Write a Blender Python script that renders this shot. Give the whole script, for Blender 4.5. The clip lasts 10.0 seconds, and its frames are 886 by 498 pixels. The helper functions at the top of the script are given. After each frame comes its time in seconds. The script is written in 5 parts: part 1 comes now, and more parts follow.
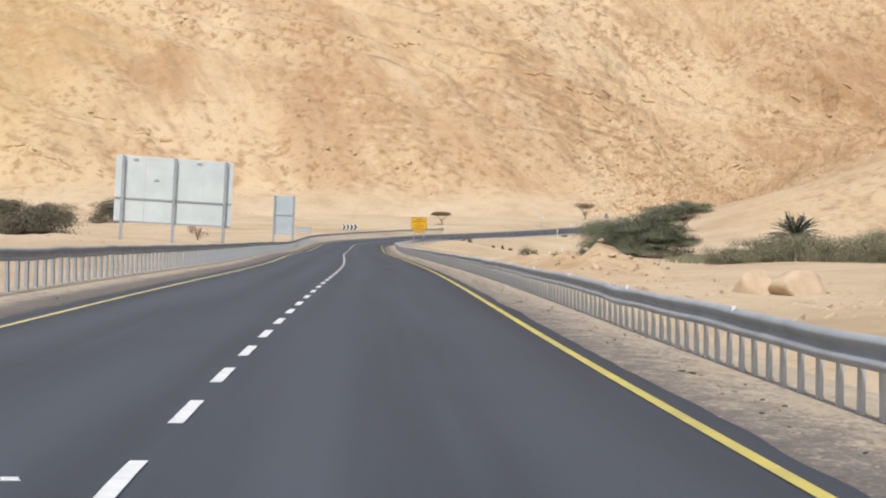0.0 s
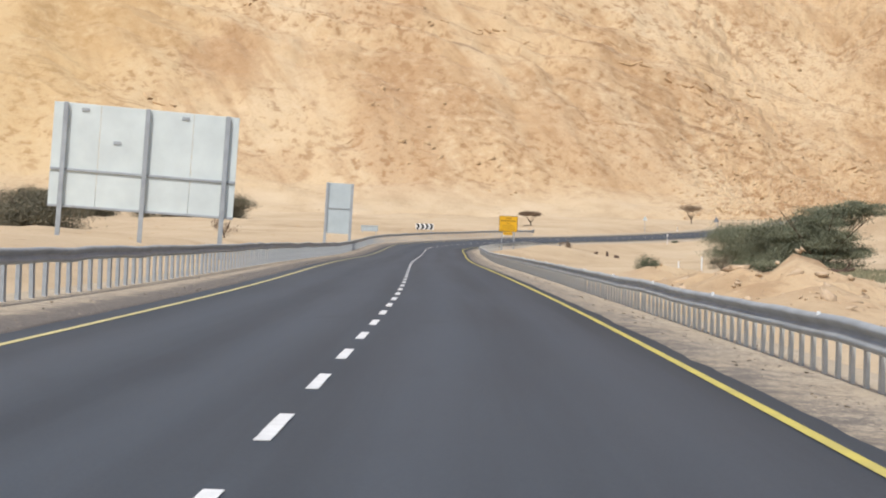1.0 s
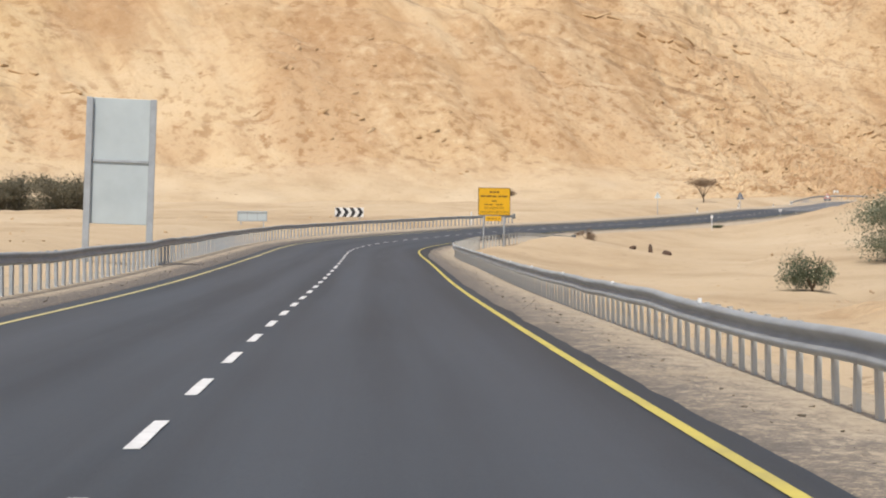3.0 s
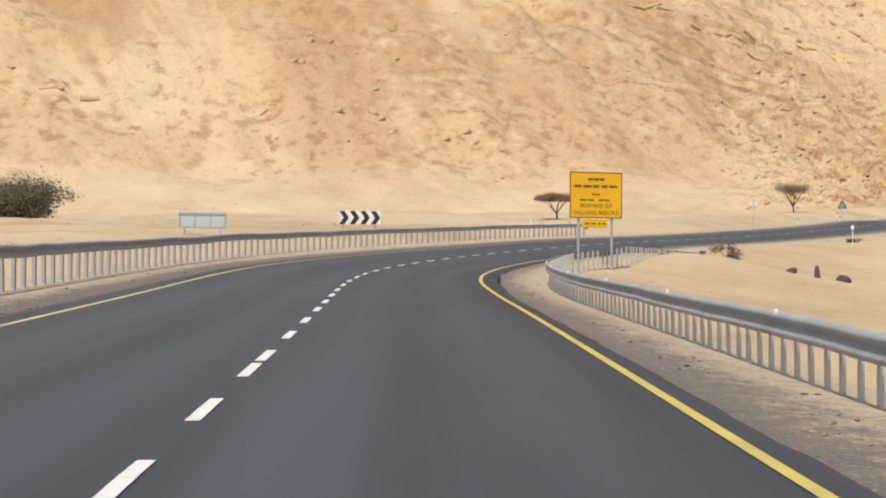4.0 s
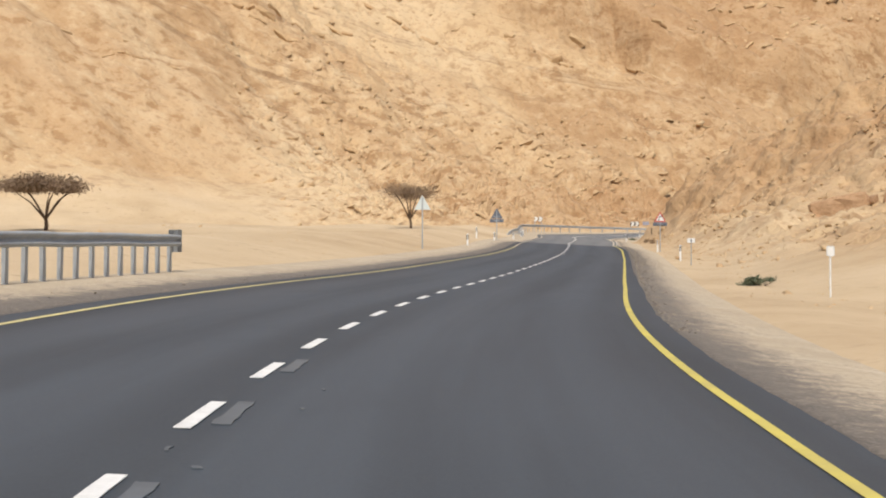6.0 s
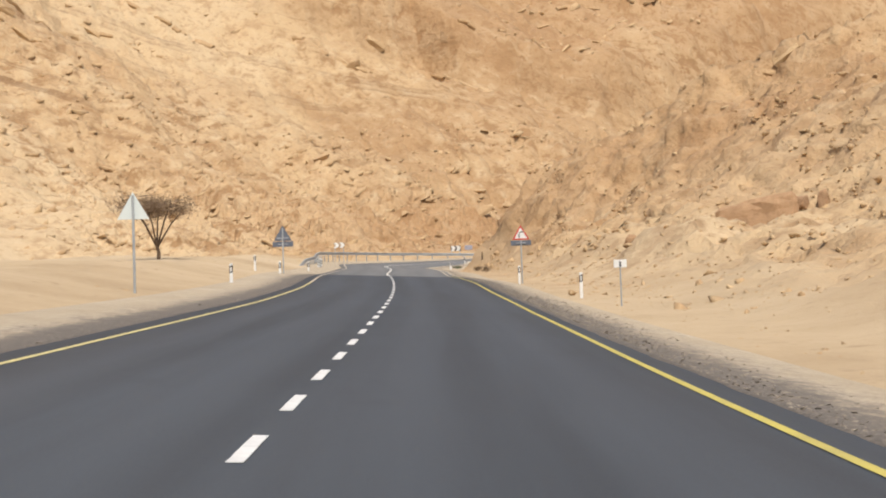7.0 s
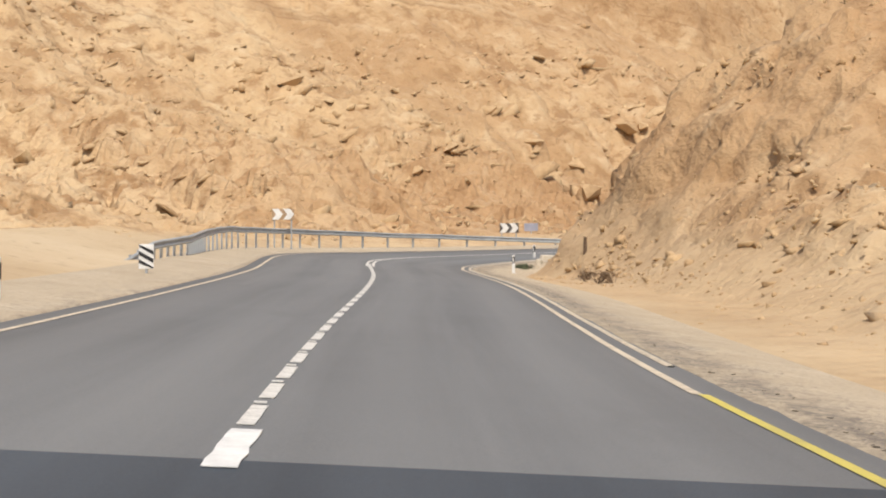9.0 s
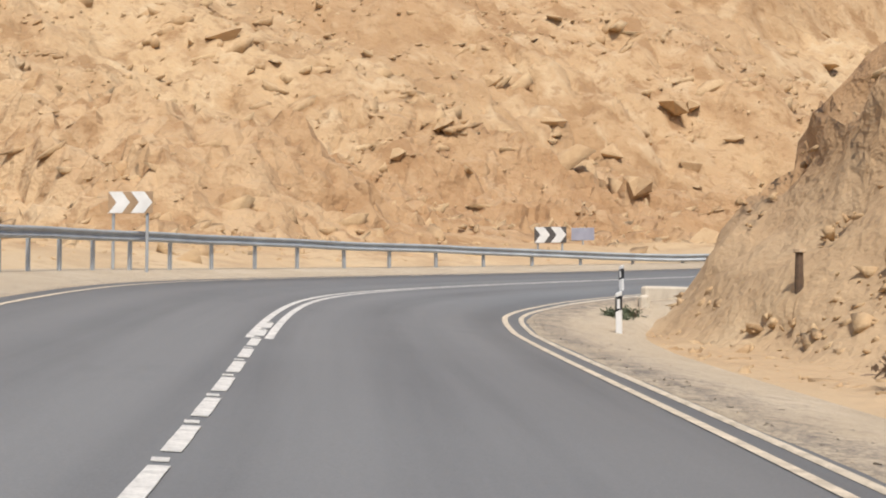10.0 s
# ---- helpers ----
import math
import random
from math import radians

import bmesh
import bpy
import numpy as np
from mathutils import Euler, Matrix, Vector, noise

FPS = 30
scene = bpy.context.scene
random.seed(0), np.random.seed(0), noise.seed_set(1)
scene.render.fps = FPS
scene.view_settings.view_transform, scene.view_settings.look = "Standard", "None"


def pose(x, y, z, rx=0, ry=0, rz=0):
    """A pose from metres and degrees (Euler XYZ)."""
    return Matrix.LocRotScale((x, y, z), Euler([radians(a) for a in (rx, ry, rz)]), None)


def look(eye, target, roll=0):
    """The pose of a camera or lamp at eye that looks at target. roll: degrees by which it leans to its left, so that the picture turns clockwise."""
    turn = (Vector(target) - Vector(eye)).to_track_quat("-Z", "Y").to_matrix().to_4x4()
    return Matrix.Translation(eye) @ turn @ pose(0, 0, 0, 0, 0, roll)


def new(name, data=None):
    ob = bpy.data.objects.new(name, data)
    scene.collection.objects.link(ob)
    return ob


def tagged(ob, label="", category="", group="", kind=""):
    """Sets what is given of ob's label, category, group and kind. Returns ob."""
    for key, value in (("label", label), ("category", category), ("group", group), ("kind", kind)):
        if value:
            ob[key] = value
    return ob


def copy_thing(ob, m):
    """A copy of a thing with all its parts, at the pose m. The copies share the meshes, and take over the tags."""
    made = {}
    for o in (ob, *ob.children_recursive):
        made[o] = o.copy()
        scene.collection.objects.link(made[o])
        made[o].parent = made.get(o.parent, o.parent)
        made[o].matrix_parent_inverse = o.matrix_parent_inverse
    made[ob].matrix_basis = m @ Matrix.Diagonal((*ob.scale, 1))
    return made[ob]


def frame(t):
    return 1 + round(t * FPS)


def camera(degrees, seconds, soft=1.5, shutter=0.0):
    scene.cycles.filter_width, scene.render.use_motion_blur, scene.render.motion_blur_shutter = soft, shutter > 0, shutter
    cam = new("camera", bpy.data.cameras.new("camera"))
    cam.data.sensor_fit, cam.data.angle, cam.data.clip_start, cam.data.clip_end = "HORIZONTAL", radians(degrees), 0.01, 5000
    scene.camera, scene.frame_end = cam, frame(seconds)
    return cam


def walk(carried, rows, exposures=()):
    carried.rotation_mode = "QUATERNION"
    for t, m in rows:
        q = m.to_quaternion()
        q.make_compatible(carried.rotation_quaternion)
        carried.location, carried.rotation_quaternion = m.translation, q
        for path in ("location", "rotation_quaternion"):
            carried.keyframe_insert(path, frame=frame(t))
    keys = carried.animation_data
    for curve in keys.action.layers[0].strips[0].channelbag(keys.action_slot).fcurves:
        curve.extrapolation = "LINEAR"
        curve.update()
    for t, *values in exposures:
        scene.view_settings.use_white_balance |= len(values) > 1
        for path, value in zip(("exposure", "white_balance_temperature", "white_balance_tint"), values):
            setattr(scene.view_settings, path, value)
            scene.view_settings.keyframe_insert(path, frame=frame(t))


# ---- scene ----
cam = camera(35.09, 10.0, soft=2.0)
PATH = [
    (0, (29.150, 13.829, 1.321), (27.831, 33.784, 1.476), 0.68),
    (0.5, (27.208, 31.438, 1.594), (25.442, 51.358, 1.809), 1.53),
    (1, (24.872, 48.687, 1.854), (22.458, 68.540, 2.019), 1.86),
    (1.5, (22.384, 65.755, 2.118), (20.453, 85.661, 2.263), 1.81),
    (2, (20.312, 83.527, 2.425), (19.028, 103.485, 2.381), 1.10),
    (2.5, (18.210, 101.559, 2.609), (16.888, 121.515, 2.748), 0.69),
    (2.7, (17.317, 108.689, 2.740), (15.901, 128.639, 2.819), 0.40),
    (3.8, (12.467, 148.794, 3.231), (10.865, 168.729, 3.293), 0.26),
    (4, (11.462, 156.322, 3.354), (9.682, 176.241, 3.657), 0.39),
    (4.5, (9.216, 174.404, 3.807), (7.202, 194.300, 4.067), 0.69),
    (5, (7.050, 192.704, 4.246), (5.451, 212.636, 4.636), 0.74),
    (5.2, (6.434, 199.829, 4.473), (5.794, 219.809, 5.078), 0.07),
    (5.5, (6.351, 210.456, 4.846), (8.566, 230.324, 5.449), 1.29),
    (6, (9.493, 227.593, 5.445), (15.186, 246.753, 6.118), -0.00),
    (6.2, (11.419, 234.234, 5.798), (17.886, 253.134, 6.785), -0.16),
    (7.3, (25.756, 270.897, 7.293), (34.711, 288.753, 8.274), -1.85),
    (7.5, (28.821, 277.385, 7.671), (38.028, 295.115, 8.603), -1.37),
    (8, (36.460, 293.608, 8.543), (45.442, 311.460, 9.344), -0.91),
    (8.5, (43.562, 310.528, 9.487), (51.842, 328.698, 10.630), -1.07),
    (9, (50.012, 327.179, 10.560), (58.258, 345.382, 11.378), -0.32),
    (9.5, (56.814, 343.300, 11.451), (65.130, 361.475, 12.154), 0.26),
    (10, (63.766, 359.271, 12.305), (72.299, 377.332, 13.292), -0.04),
]
walk(cam, [(t, look(eye, target, roll)) for t, eye, target, roll in PATH],
     [(0, .02, 6250, 10), (2.5, .02, 6450, 10), (4.5, .0, 6800, 10), (6, .02, 6750, 9.5), (8, .06, 6850, 10), (9, .08, 6850, 10), (10, .08, 6550, 10)])

# ---- light ----
SUN_ELEVATION, SUN_AZIMUTH = 57.0, 193.0   # azimuth clockwise from +y
sky_world = bpy.data.worlds.new("sky")
scene.world = sky_world
sky_world.use_nodes = True
sky_nodes = sky_world.node_tree.nodes
sky_tex = sky_nodes.new("ShaderNodeTexSky")
sky_tex.sky_type = "NISHITA"
sky_tex.sun_disc = False
sky_tex.sun_elevation = radians(SUN_ELEVATION)
sky_tex.sun_rotation = radians(SUN_AZIMUTH)
sky_tex.dust_density = 3.0
sky_world.node_tree.links.new(sky_tex.outputs[0], sky_nodes["Background"].inputs[0])
sky_nodes["Background"].inputs[1].default_value = 0.12
sun_data = bpy.data.lights.new("sun", "SUN")
sun_data.energy, sun_data.angle, sun_data.color = 3.4, radians(2.0), (1.0, 0.965, 0.91)
sun = new("sun", sun_data)
_el, _az = radians(SUN_ELEVATION), radians(SUN_AZIMUTH)
sun.matrix_world = look((0, 0, 0), (-math.cos(_el) * math.sin(_az), -math.cos(_el) * math.cos(_az), -math.sin(_el)))


# ---- materials ----
def node_material(name):
    m = bpy.data.materials.new(name)
    m.use_nodes = True
    nt = m.node_tree
    return m, nt, nt.nodes["Principled BSDF"]


def link(nt, a, b):
    nt.links.new(a, b)


def noise_node(nt, scale, detail=6.0, rough=0.6, vec=None, stretch=None):
    tc = nt.nodes.new("ShaderNodeTexCoord")
    n = nt.nodes.new("ShaderNodeTexNoise")
    n.inputs["Scale"].default_value, n.inputs["Detail"].default_value, n.inputs["Roughness"].default_value = scale, detail, rough
    src = vec or tc.outputs["Object"]
    if stretch:
        mp = nt.nodes.new("ShaderNodeMapping")
        mp.inputs["Scale"].default_value = stretch[:3]
        if len(stretch) > 3:
            mp.inputs["Rotation"].default_value = [radians(a) for a in stretch[3:]]
        link(nt, src, mp.inputs[0])
        src = mp.outputs[0]
    link(nt, src, n.inputs["Vector"])
    return n.outputs["Fac"]


def ramp(nt, fac, stops):
    r = nt.nodes.new("ShaderNodeValToRGB")
    el = r.color_ramp.elements
    while len(el) < len(stops):
        el.new(0.5)
    for e, (p, c) in zip(el, stops):
        e.position = p
        e.color = (*c, 1) if len(c) == 3 else c
    link(nt, fac, r.inputs[0])
    return r.outputs[0]


def mix(nt, fac, a, b, mode="MIX"):
    m = nt.nodes.new("ShaderNodeMix")
    m.data_type, m.blend_type = "RGBA", mode
    for sock, v in ((m.inputs[0], fac), (m.inputs[6], a), (m.inputs[7], b)):
        if isinstance(v, (int, float)):
            sock.default_value = v
        elif isinstance(v, tuple):
            sock.default_value = (*v, 1)
        else:
            link(nt, v, sock)
    return m.outputs[2]


def bump(nt, bsdf, height, strength=0.5, distance=0.05):
    b = nt.nodes.new("ShaderNodeBump")
    b.inputs["Strength"].default_value, b.inputs["Distance"].default_value = strength, distance
    link(nt, height, b.inputs["Height"])
    link(nt, b.outputs[0], bsdf.inputs["Normal"])


def worn(name, base, dark, scale=4.0, rough=0.6, metal=0.0, relief=0.1, fine=60.0):
    """A surface with stains at one scale and grain at another."""
    m, nt, b = node_material(name)
    big = noise_node(nt, scale, 5)
    small = noise_node(nt, fine, 4)
    c = ramp(nt, big, [(0.3, dark), (0.62, base)])
    link(nt, mix(nt, 0.25, c, ramp(nt, small, [(0.3, dark), (0.7, base)])), b.inputs["Base Color"])
    b.inputs["Roughness"].default_value, b.inputs["Metallic"].default_value = rough, metal
    bump(nt, b, small, relief, 0.01)
    return m


def asphalt(name, base, dark, light, tracks):
    """Asphalt with streaks along the lanes, polished wheel paths, patches and stone grain."""
    m, nt, b = node_material(name)
    att, xyz = nt.nodes.new("ShaderNodeAttribute"), nt.nodes.new("ShaderNodeSeparateXYZ")
    att.attribute_name = "road_map"
    link(nt, att.outputs["Vector"], xyz.inputs[0])
    patches = ramp(nt, noise_node(nt, 0.16, 5, 0.6), [(0.32, dark), (0.68, base)])
    streak = noise_node(nt, 1.0, 5, 0.6, att.outputs["Vector"], (1.1, 0.035, 1.0))
    c = mix(nt, ramp(nt, streak, [(0.42, (0, 0, 0)), (0.72, (tracks, tracks, tracks))]), patches, light)
    wave = nt.nodes.new("ShaderNodeMath")
    wave.operation = "PINGPONG"
    wave.inputs[1].default_value = 0.9
    link(nt, xyz.outputs["X"], wave.inputs[0])
    path = ramp(nt, wave.outputs[0], [(0.3, (0, 0, 0)), (0.75, (tracks * .55, tracks * .55, tracks * .55))])
    c = mix(nt, path, c, light)
    joint = ramp(nt, noise_node(nt, 1.0, 3, 0.7, att.outputs["Vector"], (0.5, 0.22, 1.0)), [(0.60, (0, 0, 0)), (0.75, (0.5, 0.5, 0.5))])
    c = mix(nt, joint, c, dark)
    grain = noise_node(nt, 45.0, 3, 0.7)
    c = mix(nt, 0.3, c, ramp(nt, grain, [(0.35, dark), (0.68, light)]))
    link(nt, c, b.inputs["Base Color"])
    b.inputs["Roughness"].default_value = 0.68
    bump(nt, b, grain, 0.25, 0.008)
    return m


M_ASPHALT = asphalt("asphalt_new", (0.0385, 0.0485, 0.060), (0.0275, 0.0345, 0.043), (0.070, 0.086, 0.105), 0.8)
M_ASPHALT_OLD = asphalt("asphalt_old", (0.142, 0.148, 0.152), (0.104, 0.109, 0.114), (0.196, 0.201, 0.203), 0.8)
M_WHITE_PAINT = worn("white_road_paint", (0.8, 0.8, 0.78), (0.5, 0.5, 0.49), 3.0, 0.6, 0, 0.1)
M_DUSTY_PAINT = worn("dusty_road_paint", (0.66, 0.57, 0.44), (0.33, 0.28, 0.21), 5.0, 0.7, 0, 0.1, 40)
M_WORN_PAINT = worn("worn_road_paint", (0.72, 0.70, 0.65), (0.36, 0.35, 0.33), 5.0, 0.65, 0, 0.1, 40)
M_YELLOW_PAINT = worn("yellow_road_paint", (0.60, 0.50, 0.105), (0.40, 0.34, 0.12), 1.5, 0.6, 0, 0.1)
M_YELLOW_PALE = worn("pale_yellow_road_paint", (0.62, 0.545, 0.25), (0.46, 0.40, 0.20), 1.5, 0.6, 0, 0.1)
M_ZINC_PALE = worn("pale_galvanised_steel", (0.55, 0.55, 0.52), (0.40, 0.395, 0.37), 2.0, 0.65, 0.1, 0.05)
M_ZINC = worn("galvanised_steel", (0.41, 0.44, 0.46), (0.29, 0.305, 0.32), 2.0, 0.55, 0.25, 0.05)
M_SIGN_BACK = worn("painted_sign_back", (0.68, 0.74, 0.72), (0.55, 0.6, 0.59), 0.6, 0.5, 0.1, 0.03)
M_YELLOW_SIGN = worn("yellow_sign_face", (0.75, 0.42, 0.01), (0.66, 0.36, 0.01), 0.8, 0.45, 0, 0.02)
M_BLACK = worn("black_sign_film", (0.018, 0.018, 0.02), (0.01, 0.01, 0.012), 3.0, 0.5, 0, 0.02)
M_WHITE = worn("white_sign_film", (0.78, 0.78, 0.76), (0.6, 0.6, 0.58), 2.0, 0.45, 0, 0.02)
M_RED = worn("red_sign_film", (0.55, 0.03, 0.03), (0.4, 0.03, 0.03), 2.0, 0.45, 0, 0.02)
M_DARK_METAL = worn("grey_sign_back", (0.14, 0.16, 0.2), (0.09, 0.1, 0.13), 2.0, 0.5, 0.2, 0.03)
M_BARK = worn("acacia_bark", (0.14, 0.09, 0.055), (0.06, 0.04, 0.028), 8.0, 0.9, 0, 0.6, 40)


def math_node(nt, op, a, b=0.0, clamp=False):
    n = nt.nodes.new("ShaderNodeMath")
    n.operation, n.use_clamp = op, clamp
    for sock, v in ((n.inputs[0], a), (n.inputs[1], b)):
        if isinstance(v, (int, float)):
            sock.default_value = v
        else:
            link(nt, v, sock)
    return n.outputs[0]


def grey(v):
    return (v, v, v)


def earth(name):
    """Sand on the flat, bedded and stained rock with painted shade on the slopes, chosen by what the mesh carries."""
    m, nt, b = node_material(name)
    att, att2 = nt.nodes.new("ShaderNodeAttribute"), nt.nodes.new("ShaderNodeAttribute")
    att3 = nt.nodes.new("ShaderNodeAttribute")
    att.attribute_name, att2.attribute_name, att3.attribute_name = "rock", "tone", "beds"
    tc, xyz = nt.nodes.new("ShaderNodeTexCoord"), nt.nodes.new("ShaderNodeSeparateXYZ")
    link(nt, tc.outputs["Object"], xyz.inputs[0])
    sand = ramp(nt, noise_node(nt, 0.06, 8, 0.66), [(0.3, (0.39, 0.278, 0.162)), (0.5, (0.51, 0.385, 0.242)), (0.72, (0.58, 0.462, 0.312))])
    speck = noise_node(nt, 1.6, 6, 0.8)
    sand = mix(nt, ramp(nt, speck, [(0.56, grey(0)), (0.7, grey(0.5))]), sand, (0.256, 0.176, 0.108))
    # shaded pits and small stones painted into the sand as dark spots
    spots = noise_node(nt, 0.9, 5, 0.75)
    few = ramp(nt, noise_node(nt, 0.09, 4, 0.6), [(0.42, grey(0)), (0.6, grey(1))])
    sand = mix(nt, mix(nt, 1.0, ramp(nt, spots, [(0.6, grey(0)), (0.66, grey(0.7))]), few, "MULTIPLY"), sand, (0.25, 0.16, 0.09))
    # the slope: broad fields of colour, streaks of scree that run down to the right, stony mottling with shade painted
    # in
    broken = math_node(nt, "MULTIPLY", xyz.outputs["X"], 0.014, True)      # the right-hand part is more broken
    rock = ramp(nt, noise_node(nt, 0.017, 5, 0.55), [(0.36, (0.50, 0.335, 0.18)), (0.47, (0.575, 0.405, 0.225)), (0.62, (0.635, 0.475, 0.285))])
    slant = nt.nodes.new("ShaderNodeCombineXYZ")
    link(nt, math_node(nt, "MULTIPLY", math_node(nt, "ADD", xyz.outputs["X"], math_node(nt, "MULTIPLY", xyz.outputs["Z"], 0.85)), 0.125), slant.inputs[0])
    link(nt, math_node(nt, "MULTIPLY", math_node(nt, "SUBTRACT", xyz.outputs["X"], math_node(nt, "MULTIPLY", xyz.outputs["Z"], 1.1)), 0.017), slant.inputs[1])
    link(nt, math_node(nt, "MULTIPLY", xyz.outputs["Y"], 0.012), slant.inputs[2])
    scree = noise_node(nt, 1.0, 6, 0.62, slant.outputs[0])
    pale = noise_node(nt, 0.7, 5, 0.6, slant.outputs[0], (1.0, 1.3, 1.0))
    rock = mix(nt, ramp(nt, scree, [(0.50, grey(0)), (0.63, grey(0.6))]), rock, (0.41, 0.25, 0.122))
    rock = mix(nt, ramp(nt, pale, [(0.53, grey(0)), (0.66, grey(0.55))]), rock, (0.64, 0.49, 0.305))
    # stones and hollows some metres across, in fields, their shade and highlights painted in
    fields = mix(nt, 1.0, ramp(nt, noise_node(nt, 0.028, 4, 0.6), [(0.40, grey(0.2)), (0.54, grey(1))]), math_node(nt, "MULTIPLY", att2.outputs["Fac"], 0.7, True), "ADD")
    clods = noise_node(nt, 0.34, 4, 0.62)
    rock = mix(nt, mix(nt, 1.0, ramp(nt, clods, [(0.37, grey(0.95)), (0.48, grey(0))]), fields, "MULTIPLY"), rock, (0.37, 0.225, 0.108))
    rock = mix(nt, mix(nt, 1.0, ramp(nt, clods, [(0.54, grey(0)), (0.66, grey(0.6))]), fields, "MULTIPLY"), rock, (0.66, 0.51, 0.32))
    # finer hollows, their shade painted dark brown
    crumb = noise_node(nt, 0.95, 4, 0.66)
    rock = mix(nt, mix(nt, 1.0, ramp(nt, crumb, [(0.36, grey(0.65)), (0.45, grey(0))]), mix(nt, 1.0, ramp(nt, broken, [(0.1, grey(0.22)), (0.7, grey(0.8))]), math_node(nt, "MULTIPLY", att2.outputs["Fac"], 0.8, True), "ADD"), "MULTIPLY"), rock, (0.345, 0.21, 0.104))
    # bedding that dips to the right: thin dark outcrop lines, ledge shade painted in
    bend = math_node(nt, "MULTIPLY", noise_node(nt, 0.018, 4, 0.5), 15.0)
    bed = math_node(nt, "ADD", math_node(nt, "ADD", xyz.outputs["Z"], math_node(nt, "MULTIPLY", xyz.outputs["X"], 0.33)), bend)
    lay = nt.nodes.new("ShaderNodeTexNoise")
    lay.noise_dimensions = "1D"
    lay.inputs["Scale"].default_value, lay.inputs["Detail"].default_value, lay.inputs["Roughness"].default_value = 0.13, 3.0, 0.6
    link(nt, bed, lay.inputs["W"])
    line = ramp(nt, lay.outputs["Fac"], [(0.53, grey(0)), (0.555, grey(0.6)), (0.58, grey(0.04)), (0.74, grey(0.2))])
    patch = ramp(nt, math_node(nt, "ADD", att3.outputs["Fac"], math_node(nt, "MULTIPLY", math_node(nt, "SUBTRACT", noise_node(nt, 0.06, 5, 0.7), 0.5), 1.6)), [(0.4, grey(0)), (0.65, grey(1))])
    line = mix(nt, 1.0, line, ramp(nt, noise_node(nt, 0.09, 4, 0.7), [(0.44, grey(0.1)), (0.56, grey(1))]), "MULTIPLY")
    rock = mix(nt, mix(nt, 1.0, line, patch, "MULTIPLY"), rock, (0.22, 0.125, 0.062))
    rock = mix(nt, math_node(nt, "MULTIPLY", att2.outputs["Fac"], 1.0, True), rock, mix(nt, 0.62, rock, (0.42, 0.25, 0.122)))
    rock = mix(nt, math_node(nt, "MULTIPLY", att2.outputs["Fac"], -1.0, True), rock, mix(nt, 0.6, rock, (0.54, 0.37, 0.15)))
    rock = mix(nt, ramp(nt, broken, [(0.2, grey(0)), (0.8, grey(0.2))]), rock, mix(nt, 1.0, rock, (0.78, 0.72, 0.66), "MULTIPLY"))
    rock = mix(nt, 1.0, rock, (0.885, 0.88, 0.885), "MULTIPLY")
    link(nt, mix(nt, att.outputs["Fac"], sand, rock), b.inputs["Base Color"])
    b.inputs["Roughness"].default_value = 0.95
    bump(nt, b, mix(nt, att.outputs["Fac"], math_node(nt, "MULTIPLY", speck, 0.12), mix(nt, 0.35, clods, crumb)), 0.8, 1.2)
    return m


def verge_earth(name):
    """Gravel that is dark with crumbs of asphalt along the road, with a ragged border to the pale sand."""
    m, nt, b = node_material(name)
    att = nt.nodes.new("ShaderNodeAttribute")
    att.attribute_name = "crumbs"
    grit, fine, mid, wide = noise_node(nt, 55.0, 3, 0.8), noise_node(nt, 17.0, 5, 0.8), noise_node(nt, 3.0, 7, 0.8), noise_node(nt, 0.5, 5, 0.7)
    sand = ramp(nt, wide, [(0.3, (0.385, 0.31, 0.215)), (0.55, (0.455, 0.375, 0.272)), (0.75, (0.535, 0.455, 0.34))])
    sand = mix(nt, ramp(nt, mid, [(0.5, grey(0)), (0.66, grey(0.4))]), sand, (0.36, 0.275, 0.185))
    sand = mix(nt, ramp(nt, fine, [(0.55, grey(0)), (0.62, grey(0.75))]), sand, (0.22, 0.172, 0.125))
    sand = mix(nt, ramp(nt, grit, [(0.6, grey(0)), (0.68, grey(0.7))]), sand, (0.68, 0.58, 0.44))
    dark = ramp(nt, fine, [(0.35, (0.07, 0.063, 0.059)), (0.55, (0.15, 0.13, 0.112)), (0.68, (0.33, 0.27, 0.21))])
    ragged = math_node(nt, "ADD", math_node(nt, "MULTIPLY", math_node(nt, "SUBTRACT", fine, 0.5), 2.2), math_node(nt, "MULTIPLY", math_node(nt, "SUBTRACT", wide, 0.5), 0.8))
    ragged = math_node(nt, "ADD", ragged, math_node(nt, "MULTIPLY", math_node(nt, "SUBTRACT", mid, 0.5), 1.6))
    k = math_node(nt, "ADD", att.outputs["Fac"], ragged)
    link(nt, mix(nt, ramp(nt, k, [(0.3, grey(0)), (0.75, grey(0.97))]), sand, dark), b.inputs["Base Color"])
    b.inputs["Roughness"].default_value = 0.95
    bump(nt, b, mix(nt, 0.5, fine, grit), 0.7, 0.02)
    return m


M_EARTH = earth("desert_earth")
M_VERGE = verge_earth("gravel_verge")

# ---- alignment of the road ----
START_X, START_Y, START_HEADING = 30.126, 0.057, 0.173
BEND_AT = [0, 40, 80, 130, 170, 185, 205, 225, 245, 265, 300, 330, 352, 358, 366, 380, 392, 398, 406, 424, 432, 520]
BEND = [-.00274, -.00024, .00092, -.0008, .00019, .0007, -.01278, -.00761, -.00658, -.00093, .0007, .00139, -.00178, -.00263, .0006, .0052, -.0046, -.0113, -.0684, -.0684, 0, 0]
RISE_AT = [-60, 14, 49, 84, 109, 157, 194, 212, 230, 252, 276, 301, 320, 338, 355, 372, 400, 420, 450, 520]
